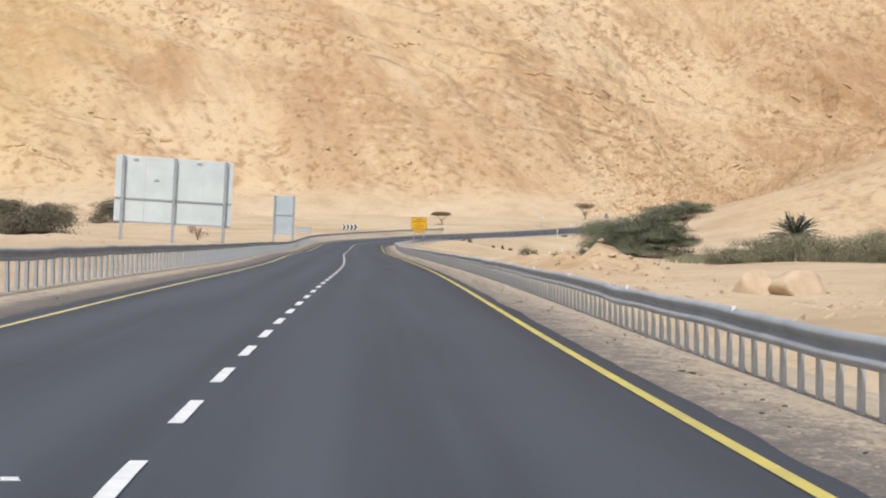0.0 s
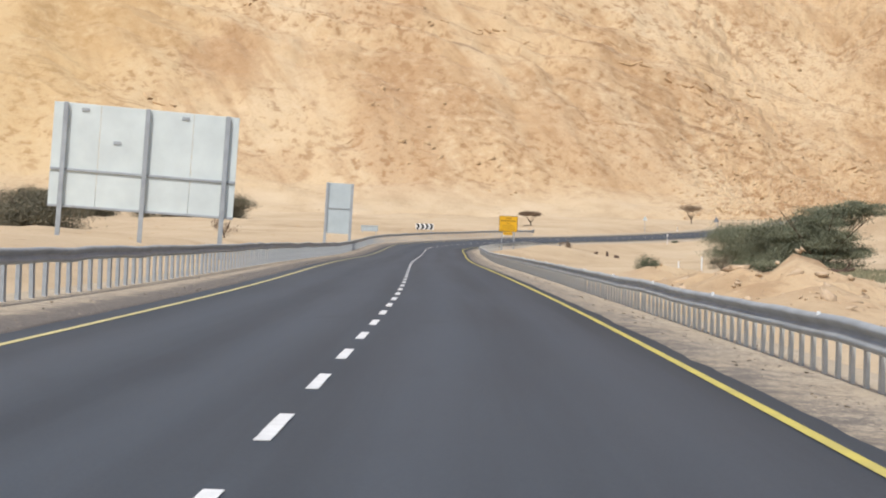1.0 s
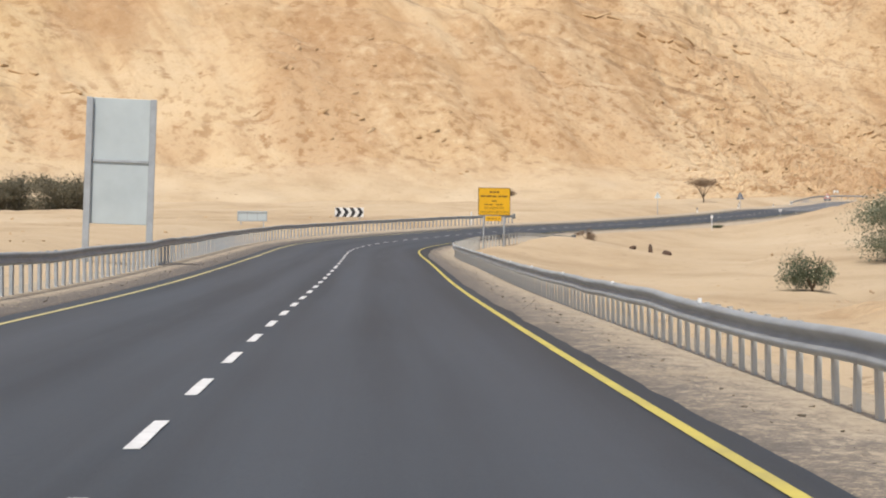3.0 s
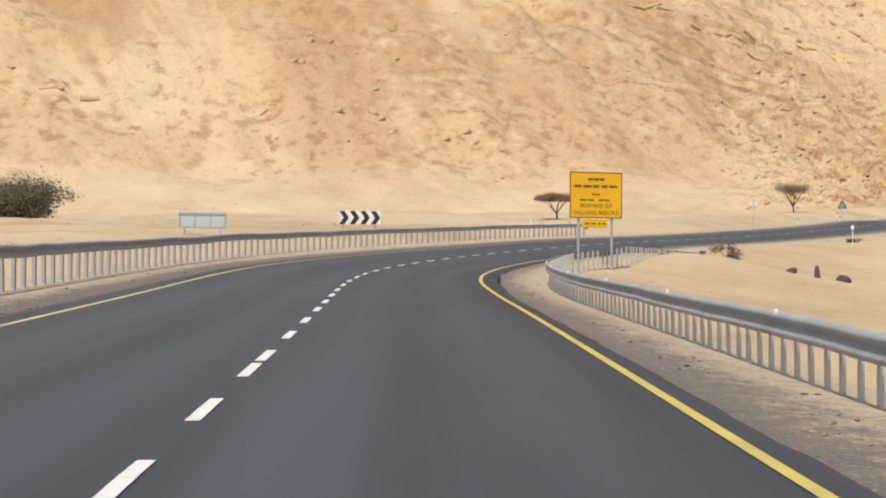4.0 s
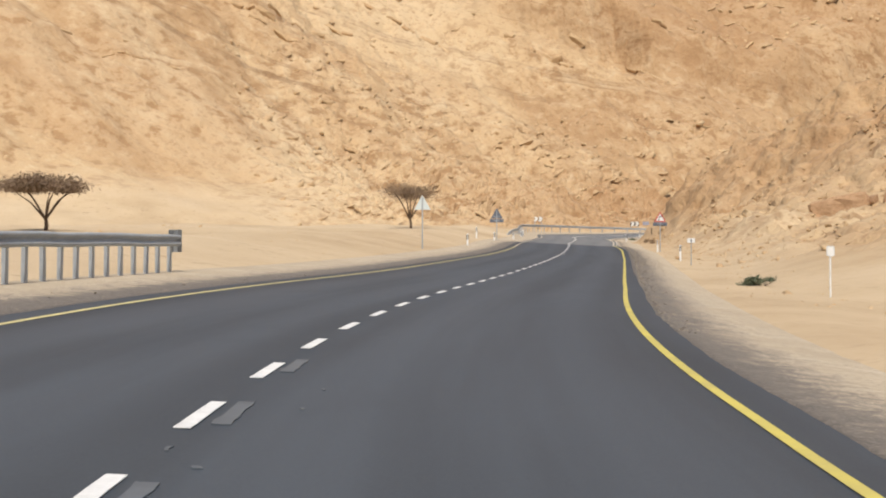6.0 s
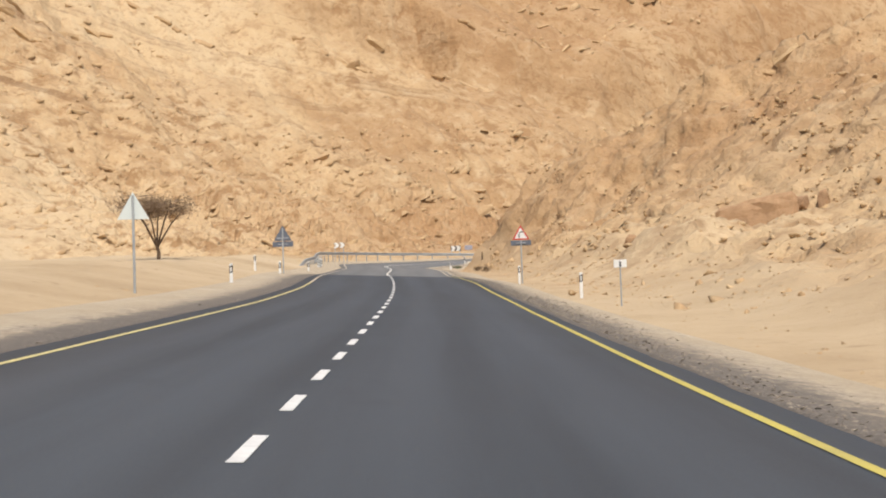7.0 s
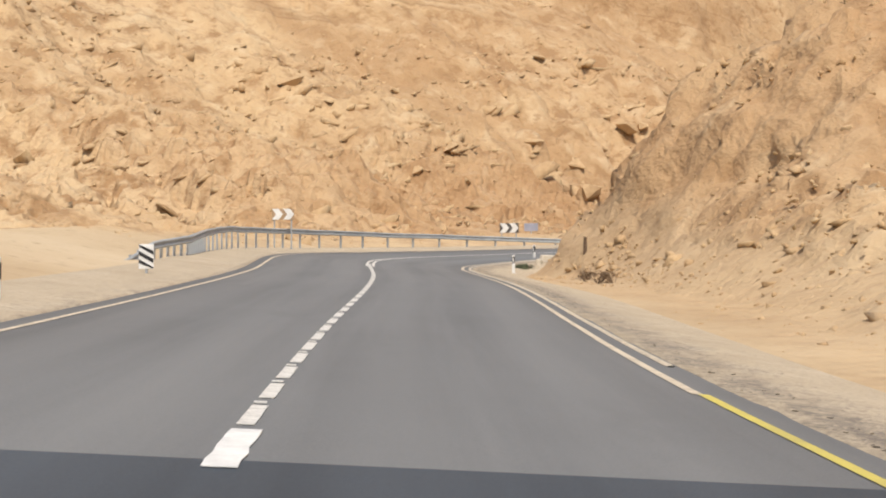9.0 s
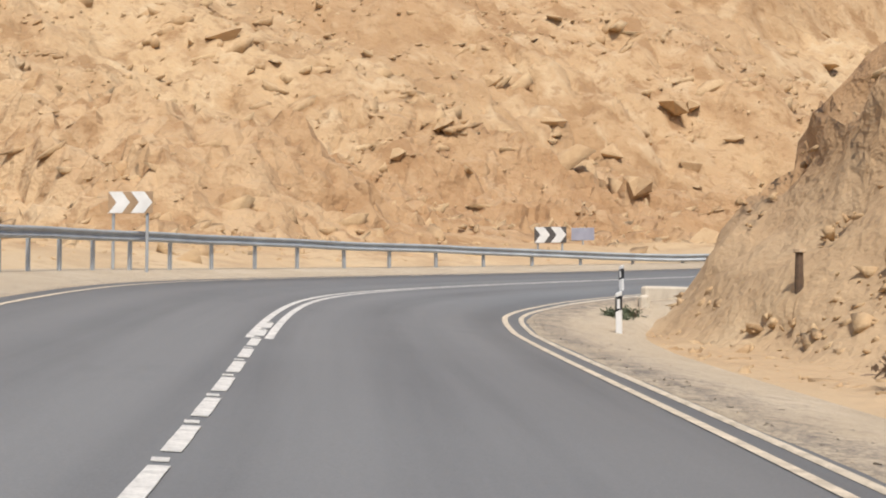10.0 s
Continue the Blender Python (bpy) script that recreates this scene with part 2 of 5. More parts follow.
RISE = [-1.3, 0, .61, 1.05, 1.44, 2.03, 2.95, 3.56, 4.28, 5.25, 6.13, 7.32, 8.28, 9.38, 10.12, 11.06, 12.62, 13.58, 14.7, 17]
BANK_AT = [0, 150, 200, 215, 245, 275, 300, 350, 380, 400, 420, 520]     # cross fall, up to the left
BANK = [0, 0, .03, .045, .05, .055, .06, .055, .06, .085, .085, .05]
STEP = 0.5
RS = np.arange(-120, 470, STEP)
_k = np.interp(RS, BEND_AT, BEND, left=0)
_th = np.concatenate([[0], np.cumsum((_k[1:] + _k[:-1]) / 2 * STEP)])
_i0 = int(120 / STEP)
RT = _th - _th[_i0] + START_HEADING
_tm = (RT[1:] + RT[:-1]) / 2
RX = np.concatenate([[0], np.cumsum(-np.sin(_tm) * STEP)])
RY = np.concatenate([[0], np.cumsum(np.cos(_tm) * STEP)])
RX += START_X - RX[_i0]
RY += START_Y - RY[_i0]
RZ = np.convolve(np.pad(np.interp(RS, RISE_AT, RISE), 20, mode="edge"), np.ones(41) / 41, "valid")
RB = np.convolve(np.pad(np.interp(RS, BANK_AT, BANK), 20, mode="edge"), np.ones(41) / 41, "valid")


def on_road(s, lat, h=0.0):
    """A place by the distance along the centre line, to the right of it and over the road."""
    x, y, t, z, e = (float(np.interp(s, RS, a)) for a in (RX, RY, RT, RZ, RB))
    return Vector((x + lat * math.cos(t), y + lat * math.sin(t), z - e * max(-9.0, min(6.0, lat)) + h))


def heading(s):
    return float(np.interp(s, RS, RT))


def road_coords(px, py):
    """For arrays of places: distance along, offset to the right, height of the road plane there."""
    s, lat, z, e = (np.empty(len(px)) for _ in range(4))
    for a in range(0, len(px), 4000):
        d = (px[a:a + 4000, None] - RX[None, ::2]) ** 2 + (py[a:a + 4000, None] - RY[None, ::2]) ** 2
        j = d.argmin(1) * 2
        s[a:a + 4000], z[a:a + 4000], e[a:a + 4000] = RS[j], RZ[j], RB[j]
        lat[a:a + 4000] = np.sign((px[a:a + 4000] - RX[j]) * np.cos(RT[j]) + (py[a:a + 4000] - RY[j]) * np.sin(RT[j])) * np.sqrt(d.min(1))
    return s, lat, z - e * np.clip(lat, -9, 6)


# ---- terrain ----
def value_noise(x, y, seed=0):
    def lattice(i, j):
        n = (i * 374761393 + j * 668265263 + seed * 974711) & 0x7FFFFFFF
        n = ((n ^ (n >> 13)) * 1274126177) & 0x7FFFFFFF
        return ((n ^ (n >> 16)) & 0xFFFF) / 65535.0
    i, j = np.floor(x).astype(np.int64), np.floor(y).astype(np.int64)
    u, v = x - i, y - j
    u, v = u * u * (3 - 2 * u), v * v * (3 - 2 * v)
    return (lattice(i, j) * (1 - u) + lattice(i + 1, j) * u) * (1 - v) + (lattice(i, j + 1) * (1 - u) + lattice(i + 1, j + 1) * u) * v - 0.5


def fbm(x, y, scale, octaves=5, seed=0, gain=0.5):
    out, amp = np.zeros_like(x), 1.0
    for o in range(octaves):
        out += amp * value_noise(x / scale, y / scale, seed + o)
        scale, amp = scale / 2.03, amp * gain
    return out


def blocks(x, y, size, seed=0):
    """Broken rock: patches with a height and a tilt of their own, and the closeness to a joint."""
    x, y = x / size, y / size
    i, j = np.floor(x).astype(np.int64), np.floor(y).astype(np.int64)
    best, second, out = np.full(x.shape, 9.0), np.full(x.shape, 9.0), np.zeros_like(x)

    def rnd(a, b, k):
        n = (a * 374761393 + b * 668265263 + (seed * 7 + k) * 974711) & 0x7FFFFFFF
        n = ((n ^ (n >> 13)) * 1274126177) & 0x7FFFFFFF
        return ((n ^ (n >> 16)) & 0xFFFF) / 65535.0
    for di in (-1, 0, 1):
        for dj in (-1, 0, 1):
            a, b = i + di, j + dj
            cx, cy = a + rnd(a, b, 1), b + rnd(a, b, 2)
            d = np.hypot(x - cx, y - cy)
            h = rnd(a, b, 3) - .5 + (x - cx) * (rnd(a, b, 4) - .5) * 1.6 + (y - cy) * (rnd(a, b, 5) - .5) * 1.6
            closer = d < best
            second = np.where(closer, best, np.minimum(second, d))
            out = np.where(closer, h, out)
            best = np.where(closer, d, best)
    return out - 0.5 * (1 - smooth(second - best, 0.0, 0.25))


def smooth(v, a, b):
    u = np.clip((v - a) / (b - a), 0, 1)
    return u * u * (3 - 2 * u)


FOOT_X = [-900, -300, -110, -37, 20, 60, 100, 140, 180, 260, 500, 900]
FOOT_Y = [300, 325, 350, 370, 392, 410, 412, 420, 430, 420, 380, 300]
FLOOR_Y = [-3000, -200, 0, 84, 160, 193, 228, 262, 300, 335, 365, 400, 450, 3000]
FLOOR_Z = [-6, -2, -.2, 1.05, 2.1, 3, 4.3, 5.9, 7.4, 9.3, 10.9, 12.8, 13.5, 13.5]


RIDGE = [(83.3, 389.0, 12.7), (84.0, 387.9, 14.6), (84.6, 386.8, 16.0), (85.0, 386.2, 17.6), (86.0, 383.4, 18.3), (86.9, 380.3, 21.2), (92, 374, 24.6), (98, 369, 28.4), (111, 356, 34.5), (142, 334, 46), (200, 300, 70)]


def ridge_gap(px, py):
    """Distance to the crest line of the spur, and the crest's height there."""
    best, high = np.full(px.shape, 1e9), np.zeros_like(px)
    for (x0, y0, z0), (x1, y1, z1) in zip(RIDGE, RIDGE[1:]):
        ux, uy = x1 - x0, y1 - y0
        k = np.clip(((px - x0) * ux + (py - y0) * uy) / (ux * ux + uy * uy), 0, 1)
        d = np.hypot(px - x0 - k * ux, py - y0 - k * uy)
        high = np.where(d < best, z0 + k * (z1 - z0), high)
        best = np.minimum(best, d)
    return best, high


def terrain(px, py):
    """Height and rockiness of the ground."""
    s, lat, zr = road_coords(px, py)
    al = np.abs(lat)
    floor = np.interp(py, FLOOR_Y, FLOOR_Z)
    w = smooth(al, 18, 45)
    base = zr * (1 - w) + floor * w
    left = lat < 0
    open_side = 1 - smooth(py, 235, 285)
    base = base + np.where(left, 0.85 * smooth(al, 6.6, 13), -1.4 * smooth(al, 6, 16) * open_side - .25 * smooth(al, 5, 7) * (1 - open_side))
    z = base + fbm(px, py, 22, 5, 3) * 0.9 * smooth(al, 8, 24) + 0.25 * fbm(px, py, 3.0, 3, 5) * smooth(al, 7, 12)
    z = z - 1.5 * smooth(lat, 21, 31) * (1 - smooth(py, 195, 235)) * smooth(py, 90, 130)     # the wadi bed lies lower
    # spoil heap along the right-hand side
    heap = np.exp(-((lat - 19) / 4.5) ** 2) * smooth(s, 88, 112) * (1 - smooth(s, 150, 185)) * (lat > 0)
    z = z + heap * (1.15 + 2.4 * fbm(px, py, 8, 4, 9) + 1.4 * fbm(px, py, 2.5, 3, 10) + .6 * blocks(px, py, 1.8, 15))
    z = z + 1.0 * np.exp(-(((px - 19.5) / 6) ** 2 + ((py - 221) / 9) ** 2)) * smooth(lat, 6.6, 9) + 0.4 * fbm(px, py, 6, 3, 16) * smooth(al, 16, 30)
    # far slope
    foot_y = np.interp(px, FOOT_X, FOOT_Y)
    back = py - foot_y + 12 * fbm(px, py, 50, 4, 11)
    d = np.maximum(back, 0)
    rise = 0.35 * np.minimum(d, 22) + 0.68 * np.clip(d - 22, 0, 110) + 0.5 * np.maximum(d - 132, 0)
    firm = np.maximum(smooth(d, 6, 40), smooth(d, 0, 8) * smooth(px, 30, 60))
    gully = fbm(px + 0.55 * py, 0.22 * py, 24, 5, 21)
    bed = (rise + 0.30 * px + 7 * fbm(px, py, 70, 3, 31)) / 9.0
    ledge = bed - np.floor(bed)
    crag = np.maximum(smooth(fbm(px, py, 80, 3, 35), -0.12, 0.2) * smooth(d, 45, 85), 1.3 * np.exp(-((px - 182) / 48) ** 2 - ((py - 504) / 17) ** 2))
    rise = rise + firm * (5.0 * gully + 1.7 * fbm(px, py, 9, 4, 41) + 0.5 * fbm(px, py, 2.6, 2, 45)) + 4.5 * (smooth(ledge, 0.0, 0.16) - ledge) * crag
    warp_x, warp_y = px + 2.5 * fbm(px, py, 7, 2, 91), py + 2.5 * fbm(px, py, 7, 2, 92)
    rough = 0.35 + 0.65 * smooth(px, 10, 70)
    patchy = smooth(fbm(px, py, 30, 3, 93), -.25, .2)
    rise = rise + firm * rough * (1.3 * blocks(warp_x, warp_y, 5.5, 5) * patchy + 0.4 * blocks(warp_x, warp_y, 2.3, 6))
    rise = rise + smooth(d, 0, 5) * smooth(px, 35, 60) * (0.30 * blocks(px + fbm(px, py, 3, 2, 97), py, 1.25, 9) + 0.4 * blocks(warp_x, warp_y, 2.9, 10))
    # the steep rock wall above the scree
    scarp = py - np.interp(px, [60, 97, 124, 129, 154, 190, 260], [560, 487, 487, 477, 475, 487, 500]) + 4 * fbm(px, py, 14, 4, 36)
    rise = rise + 11 * smooth(scarp, 0, 7) * smooth(px, 92, 112) * (1 - smooth(px, 235, 300)) + 2.2 * smooth(scarp, 0, 5) * fbm(px + .3 * py, py * .25, 7, 4, 37) * smooth(px, 92, 112)
    z = z + rise
    # spur inside the hairpin
    along = (px - 51.5) * 0.391 + (py - 326) * 0.921 + 330
    near = lat - np.interp(along, [248, 262, 270, 290, 330, 375, 386, 394, 399], [24, 12.5, 9.8, 9.2, 9.4, 9.2, 8.4, 6.9, 6.3]) + 1.3 * fbm(px, py, 13, 4, 51)
    n = np.maximum(near, 0)
    gap, crest = ridge_gap(px + 1.5 * fbm(px, py, 9, 3, 57), py + 1.5 * fbm(px, py, 9, 3, 58))
    share = n / (n + gap + 1e-6)
    crest = crest + 2.2 * fbm(px, py, 11, 4, 59)
    spur_base = np.minimum(base, zr) * (1 - w) + (floor - 0.4) * w
    share = np.where(share > .5, share, share * (0.85 + 0.3 * share))
    up = np.maximum(crest - spur_base, 0) * share * smooth(along, 225, 290)
    stone = np.maximum(smooth(n, 0.5, 5), smooth(share, .12, .35)) * smooth(along, 275, 315)
    cut = stone * smooth(share, 0.2, 0.6)
    up = up + stone * (0.9 * fbm(px, py, 4.5, 5, 71)) + cut * 1.5 * fbm(px + .5 * py, .4 * py, 5, 5, 73)
    up = up + stone * (0.85 + 0.15 * smooth(share, 0.15, 0.5)) * (0.7 * blocks(px + 1.5 * fbm(px, py, 5, 2, 94), py, 3.0, 7) + .4 * blocks(px + .5 * fbm(px, py, 2, 2, 98), py, 1.4, 8))
    foot = np.maximum(n + .7 * fbm(px, py, 2.6, 4, 55), 0)
    tip = np.interp(foot, [0, 1.8, 2.4, 3.1, 6], [0, 2.3, 4.6, 7.2, 30])      # a cone of debris under a low wall
    up = np.where(along > 366, np.minimum(up, tip + 40 * (1 - smooth(along, 366, 380))), up)
    mound = 1.2 * np.exp(-(((px - 69) / 5) ** 2 + ((py - 336) / 7) ** 2)) + 1.6 * np.exp(-(((px - 62) / 4) ** 2 + ((py - 319.6) / 6) ** 2)) - 2.3 * np.exp(-(((px - 75) / 7) ** 2 + ((py - 326) / 8) ** 2)) - 1.5 * np.exp(-(((px - 66) / 5) ** 2 + ((py - 313) / 8) ** 2))
    up = up + mound * (1 + .5 * fbm(px, py, 4, 3, 95)) * smooth(n, 0, 5)
    inside = (lat > 0) & (near > 0)
    z = np.where(inside, np.maximum(z, spur_base + up), z)
    tone = np.zeros_like(px)
    for cx, cy, rx, ry, k in ((-33, 424, 16, 40, .8), (-86, 434, 9, 11, .8), (-60, 470, 26, 14, .5), (60, 470, 30, 9, .4), (125, 452, 22, 26, .45), (182, 505, 50, 20, .8), (108, 432, 16, 14, .6), (96, 420, 9, 8, .7), (20, 432, 22, 16, .5), (-75, 395, 20, 12, .5)):
        tone += k * (1 - smooth(np.sqrt(((px - cx) / rx) ** 2 + ((py - cy) / ry) ** 2) + 0.9 * fbm(px, py, 14, 4, 81), 0.5, 1.1))
    tone += inside * smooth(along, 325, 365) * (0.3 * cut + 0.1 * stone + 0.5 * stone * smooth(fbm(px, py, 6, 4, 83), 0.05, 0.25))
    tone += 0.7 * smooth(back, -6, 2) * (1 - smooth(back, 14, 30)) * smooth(px, 55, 85) * (lat < 0)
    tone += 0.55 * smooth(scarp, 0, 4) * (1 - smooth(scarp, 22, 40)) * smooth(px, 95, 115)
    tone -= 0.6 * smooth(-px, 75, 130) * smooth(back, 5, 30)
    rock = np.maximum(np.maximum(smooth(back, 4, 26), smooth(back, -14, 2) * smooth(px, 20, 60)), np.maximum(cut, .85 * smooth(n, .5, 7) * smooth(along, 262, 292)) * inside)
    rock = np.maximum(rock, (.95 - .6 * smooth(fbm(px, py, 7, 4, 87), .02, .2) * (1 - cut)) * smooth(n, .6, 4) * smooth(along, 340, 366) * inside)
    rock = np.maximum(rock, .6 * smooth(near, -4, -1) * smooth(along, 295, 340) * (lat > 4))
    rock = np.maximum(rock, .75 * smooth(n, 20, 45) * smooth(along, 215, 260) * inside)
    rock = np.maximum(rock, smooth(-lat, 8.5, 12) * smooth(py, 378, 394) * smooth(px, 40, 60))
    rock = np.maximum(rock, np.minimum(heap * 1.3, 0.75))
    # under the carriageway
    k = smooth(al, 5.4, 7.2)
    z = (zr - 0.3) * (1 - k) + z * k
    return z, rock, tone, lat


def axis(edges):
    out = []
    for a, b, step in edges:
        out.append(np.arange(a, b, step))
    return np.concatenate(out + [[edges[-1][1]]])


GX = axis([(-3000, -600, 200), (-600, -200, 16), (-200, -100, 4), (-100, 40, 1.25), (40, 50, 0.8), (50, 125, 0.42), (125, 150, .8), (150, 220, 1.25), (220, 320, 4), (320, 700, 16), (700, 3000, 200)])
GY = axis([(-3000, -300, 250), (-300, -60, 16), (-60, 0, 3), (0, 290, 1.25), (290, 340, 0.75), (340, 440, 0.45), (440, 450, .75), (450, 560, 1.25), (560, 680, 5), (680, 900, 20), (900, 3000, 200)])
_gx, _gy = np.meshgrid(GX, GY)
_px, _py = _gx.ravel(), _gy.ravel()
_pz, _rock, _tone, _lat = terrain(_px, _py)
_nx, _ny = len(GX), len(GY)
# steep rock is broken sideways too
_zz, _rr = _pz.reshape(_ny, _nx), _rock.reshape(_ny, _nx)
_gy2, _gx2 = np.gradient(_zz, GY, GX)
_slope = np.hypot(_gx2, _gy2) + 1e-6
_u = 0.7 * _gx - 0.7 * _gy
_out = smooth(_slope, 0.35, 0.9) * _rr * smooth(_gx, 30, 55) * (1 - smooth(_gx, 125, 150))
_push = _out * (0.3 * blocks(_u + .8 * fbm(_gx, _gy, 3, 2, 99), _zz * 1.4, 2.2, 12) + 0.2 * blocks(_u, _zz * 1.3, 1.0, 13) + 1.2 * fbm(_u, _zz, 2.2, 5, 14))
_push = _push * np.where(_lat.reshape(_ny, _nx) > 0, 0.8, 0.2)
_px = (_gx - _push * _gx2 / _slope).ravel()
_py = (_gy - _push * _gy2 / _slope).ravel()
_crumb = np.where(_lat.reshape(_ny, _nx) > 0, .25, 1) * _rr * smooth(_gx, 40, 60) * (1 - smooth(_gx, 135, 160)) * smooth(_slope, .25, .5) * (1 - smooth(_gy, 432, 446))
_pz = (_zz + _crumb * (.45 * fbm(_gx, _gy, 1.5, 3, 24, .8) + .25 * blocks(_gx, _gy, 1.6, 25))).ravel()
_a = (np.arange(_ny - 1)[:, None] * _nx + np.arange(_nx - 1)[None]).ravel()
_faces = np.stack([_a, _a + 1, _a + 1 + _nx, _a + _nx], 1)
_me = bpy.data.meshes.new("ground")
_me.vertices.add(len(_px))
_me.vertices.foreach_set("co", np.stack([_px, _py, _pz], 1).ravel())
_me.loops.add(_faces.size)
_me.loops.foreach_set("vertex_index", _faces.ravel())
_me.polygons.add(len(_faces))
_me.polygons.foreach_set("loop_start", np.arange(len(_faces)) * 4)
_me.update(calc_edges=True)
_me.polygons.foreach_set("use_smooth", _crumb.ravel()[_faces[:, 0]] < .3)
_att = _me.attributes.new("rock", "FLOAT", "POINT")
_att.data.foreach_set("value", _rock.astype(np.float32))
_beds = np.zeros(len(_px))
for _cx, _cy, _rx, _ry in ((15, 476, 80, 24), (62, 482, 40, 22), (140, 490, 50, 18), (-112, 402, 26, 26), (182, 504, 52, 22), (110, 480, 26, 14), (-60, 500, 60, 18)):
    _beds = np.maximum(_beds, np.exp(-((_px - _cx) / _rx) ** 4 - ((_py - _cy) / _ry) ** 4))
_me.attributes.new("beds", "FLOAT", "POINT").data.foreach_set("value", _beds.astype(np.float32))
_att2 = _me.attributes.new("tone", "FLOAT", "POINT")
_att2.data.foreach_set("value", _tone.astype(np.float32))
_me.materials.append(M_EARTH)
ground = tagged(new("ground", _me), "sandy desert floor and banded ochre rock slopes with shade painted in", "ground", kind="structure")


# ---- building helpers ----
def part(name, bm, material, parent=None, label="", smooth_faces=False):
    me = bpy.data.meshes.new(name)
    bm.to_mesh(me)
    bm.free()
    if smooth_faces:
        for p in me.polygons:
            p.use_smooth = True
    me.materials.append(material)
    ob = new(name, me)
    if parent:
        ob.parent = parent
    if label:
        ob["label"] = label
    return ob


def box(bm, x0, y0, z0, x1, y1, z1, bevel=0.0):
    r = bmesh.ops.create_cube(bm, size=1.0)
    for v in r["verts"]:
        v.co = Vector((x0 + (v.co.x + .5) * (x1 - x0), y0 + (v.co.y + .5) * (y1 - y0), z0 + (v.co.z + .5) * (z1 - z0)))
    if bevel:
        es = {e for v in r["verts"] for e in v.link_edges}
        bmesh.ops.bevel(bm, geom=list(es), offset=bevel, segments=1, affect="EDGES")
    return bm


def tube(bm, points, radii, sides=8):
    """A round bar through points, with a radius at each."""
    rings = []
    for n, p in enumerate(points):
        p = Vector(p)
        d = (Vector(points[min(n + 1, len(points) - 1)]) - Vector(points[max(n - 1, 0)])).normalized()
        a = d.orthogonal().normalized() if abs(d.z) > 0.95 else d.cross(Vector((0, 0, 1))).normalized()
        b = d.cross(a)
        rings.append([bm.verts.new(p + radii[n] * (math.cos(2 * math.pi * k / sides) * a + math.sin(2 * math.pi * k / sides) * b)) for k in range(sides)])
    for r0, r1 in zip(rings, rings[1:]):
        for k in range(sides):
            bm.faces.new((r0[k], r0[(k + 1) % sides], r1[(k + 1) % sides], r1[k]))
    bm.faces.new(rings[0][::-1])
    bm.faces.new(rings[-1])
    return bm


def empty(name, m):
    ob = new(name)
    ob.matrix_world = m
    return ob


def ribbon(name, s0, s1, profile, material, step=1.0, wobble=0.0, outer=0, carried=None, shift=None, ragged=0):
    """A strip along the road: profile is a list of (offset, height over the road plane)."""
    ss = np.linspace(s0, s1, max(2, round((s1 - s0) / step) + 1))
    verts, faces, n = [], [], len(profile)
    for k, s in enumerate(ss):
        for j, (lat, h) in enumerate(profile):
            if ragged and j < ragged if profile[0][0] > 0 else ragged and j >= n - ragged:
                out = 1 if lat > 0 else -1
                lat += out * (float(np.interp(s, [188, 200, 216, 240, 270, 290, 350], [-.06, .3, .3, .14, .14, 0, .02] if lat > 0 else [.12, .12, .12, .12, .12, .12, .1])) + .07 * noise.noise(Vector((s * .3, out, 3.0))) + .035 * noise.noise(Vector((s * 1.1, out, 7.0))) + .012 * noise.noise(Vector((s * 6.3, out, 9.0))))
            wob = wobble * noise.noise(Vector((s * 0.35, lat * 3.1, 2.0))) + wobble * .6 * noise.noise(Vector((s * 1.7, lat * 3.1, 5.0))) if wobble and j == outer else 0
            verts.append(on_road(s, lat + wob + (shift(s, lat) if shift else 0), h))
    for k in range(len(ss) - 1):
        for j in range(n - 1):
            a = k * n + j
            faces.append((a, a + 1, a + 1 + n, a + n))
    me = bpy.data.meshes.new(name)
    me.from_pydata(verts, [], faces)
    me.materials.append(material)
    for p in me.polygons:
        p.use_smooth = True
    flat_map = np.array([(lat, s, 0.0) for s in ss for lat, h in profile], np.float32)
    me.attributes.new("road_map", "FLOAT_VECTOR", "POINT").data.foreach_set("vector", flat_map.ravel())
    if carried:
        me.attributes.new("crumbs", "FLOAT", "POINT").data.foreach_set("value", np.concatenate([np.array(carried, np.float32) * k for k in np.interp(ss, [20, 45, 110, 165, 225, 262, 335, 350], [.7, .6, .55, .85, .85, 1, 1, .6] if profile[0][0] > 0 else [1, 1, 1, 1, 1, 1, 1, .5])]))
    return new(name, me)


# ---- road ----
def edge_shift(s, lat):
    """Shift of the carriageway's edges, fitted to the edge lines as the camera sees them."""
    if lat > 3:
        return float(np.interp(s, [160, 185, 193, 206, 220, 230, 240, 268, 300, 318, 330, 350, 360, 380, 395, 401, 406, 415], [0, .1, .1, -.05, -.1, 0, .2, .25, 0, 0, .14, .12, .2, .15, .1, .3, .6, .7]))
    if lat < -3:
        return float(np.interp(s, [60, 122, 190, 205, 226, 236, 250, 285, 303, 318, 335, 380, 394], [0, -.35, -.2, -.3, .1, .2, 0, .1, .3, .2, 0, 0, -.25]))
    return 0.0


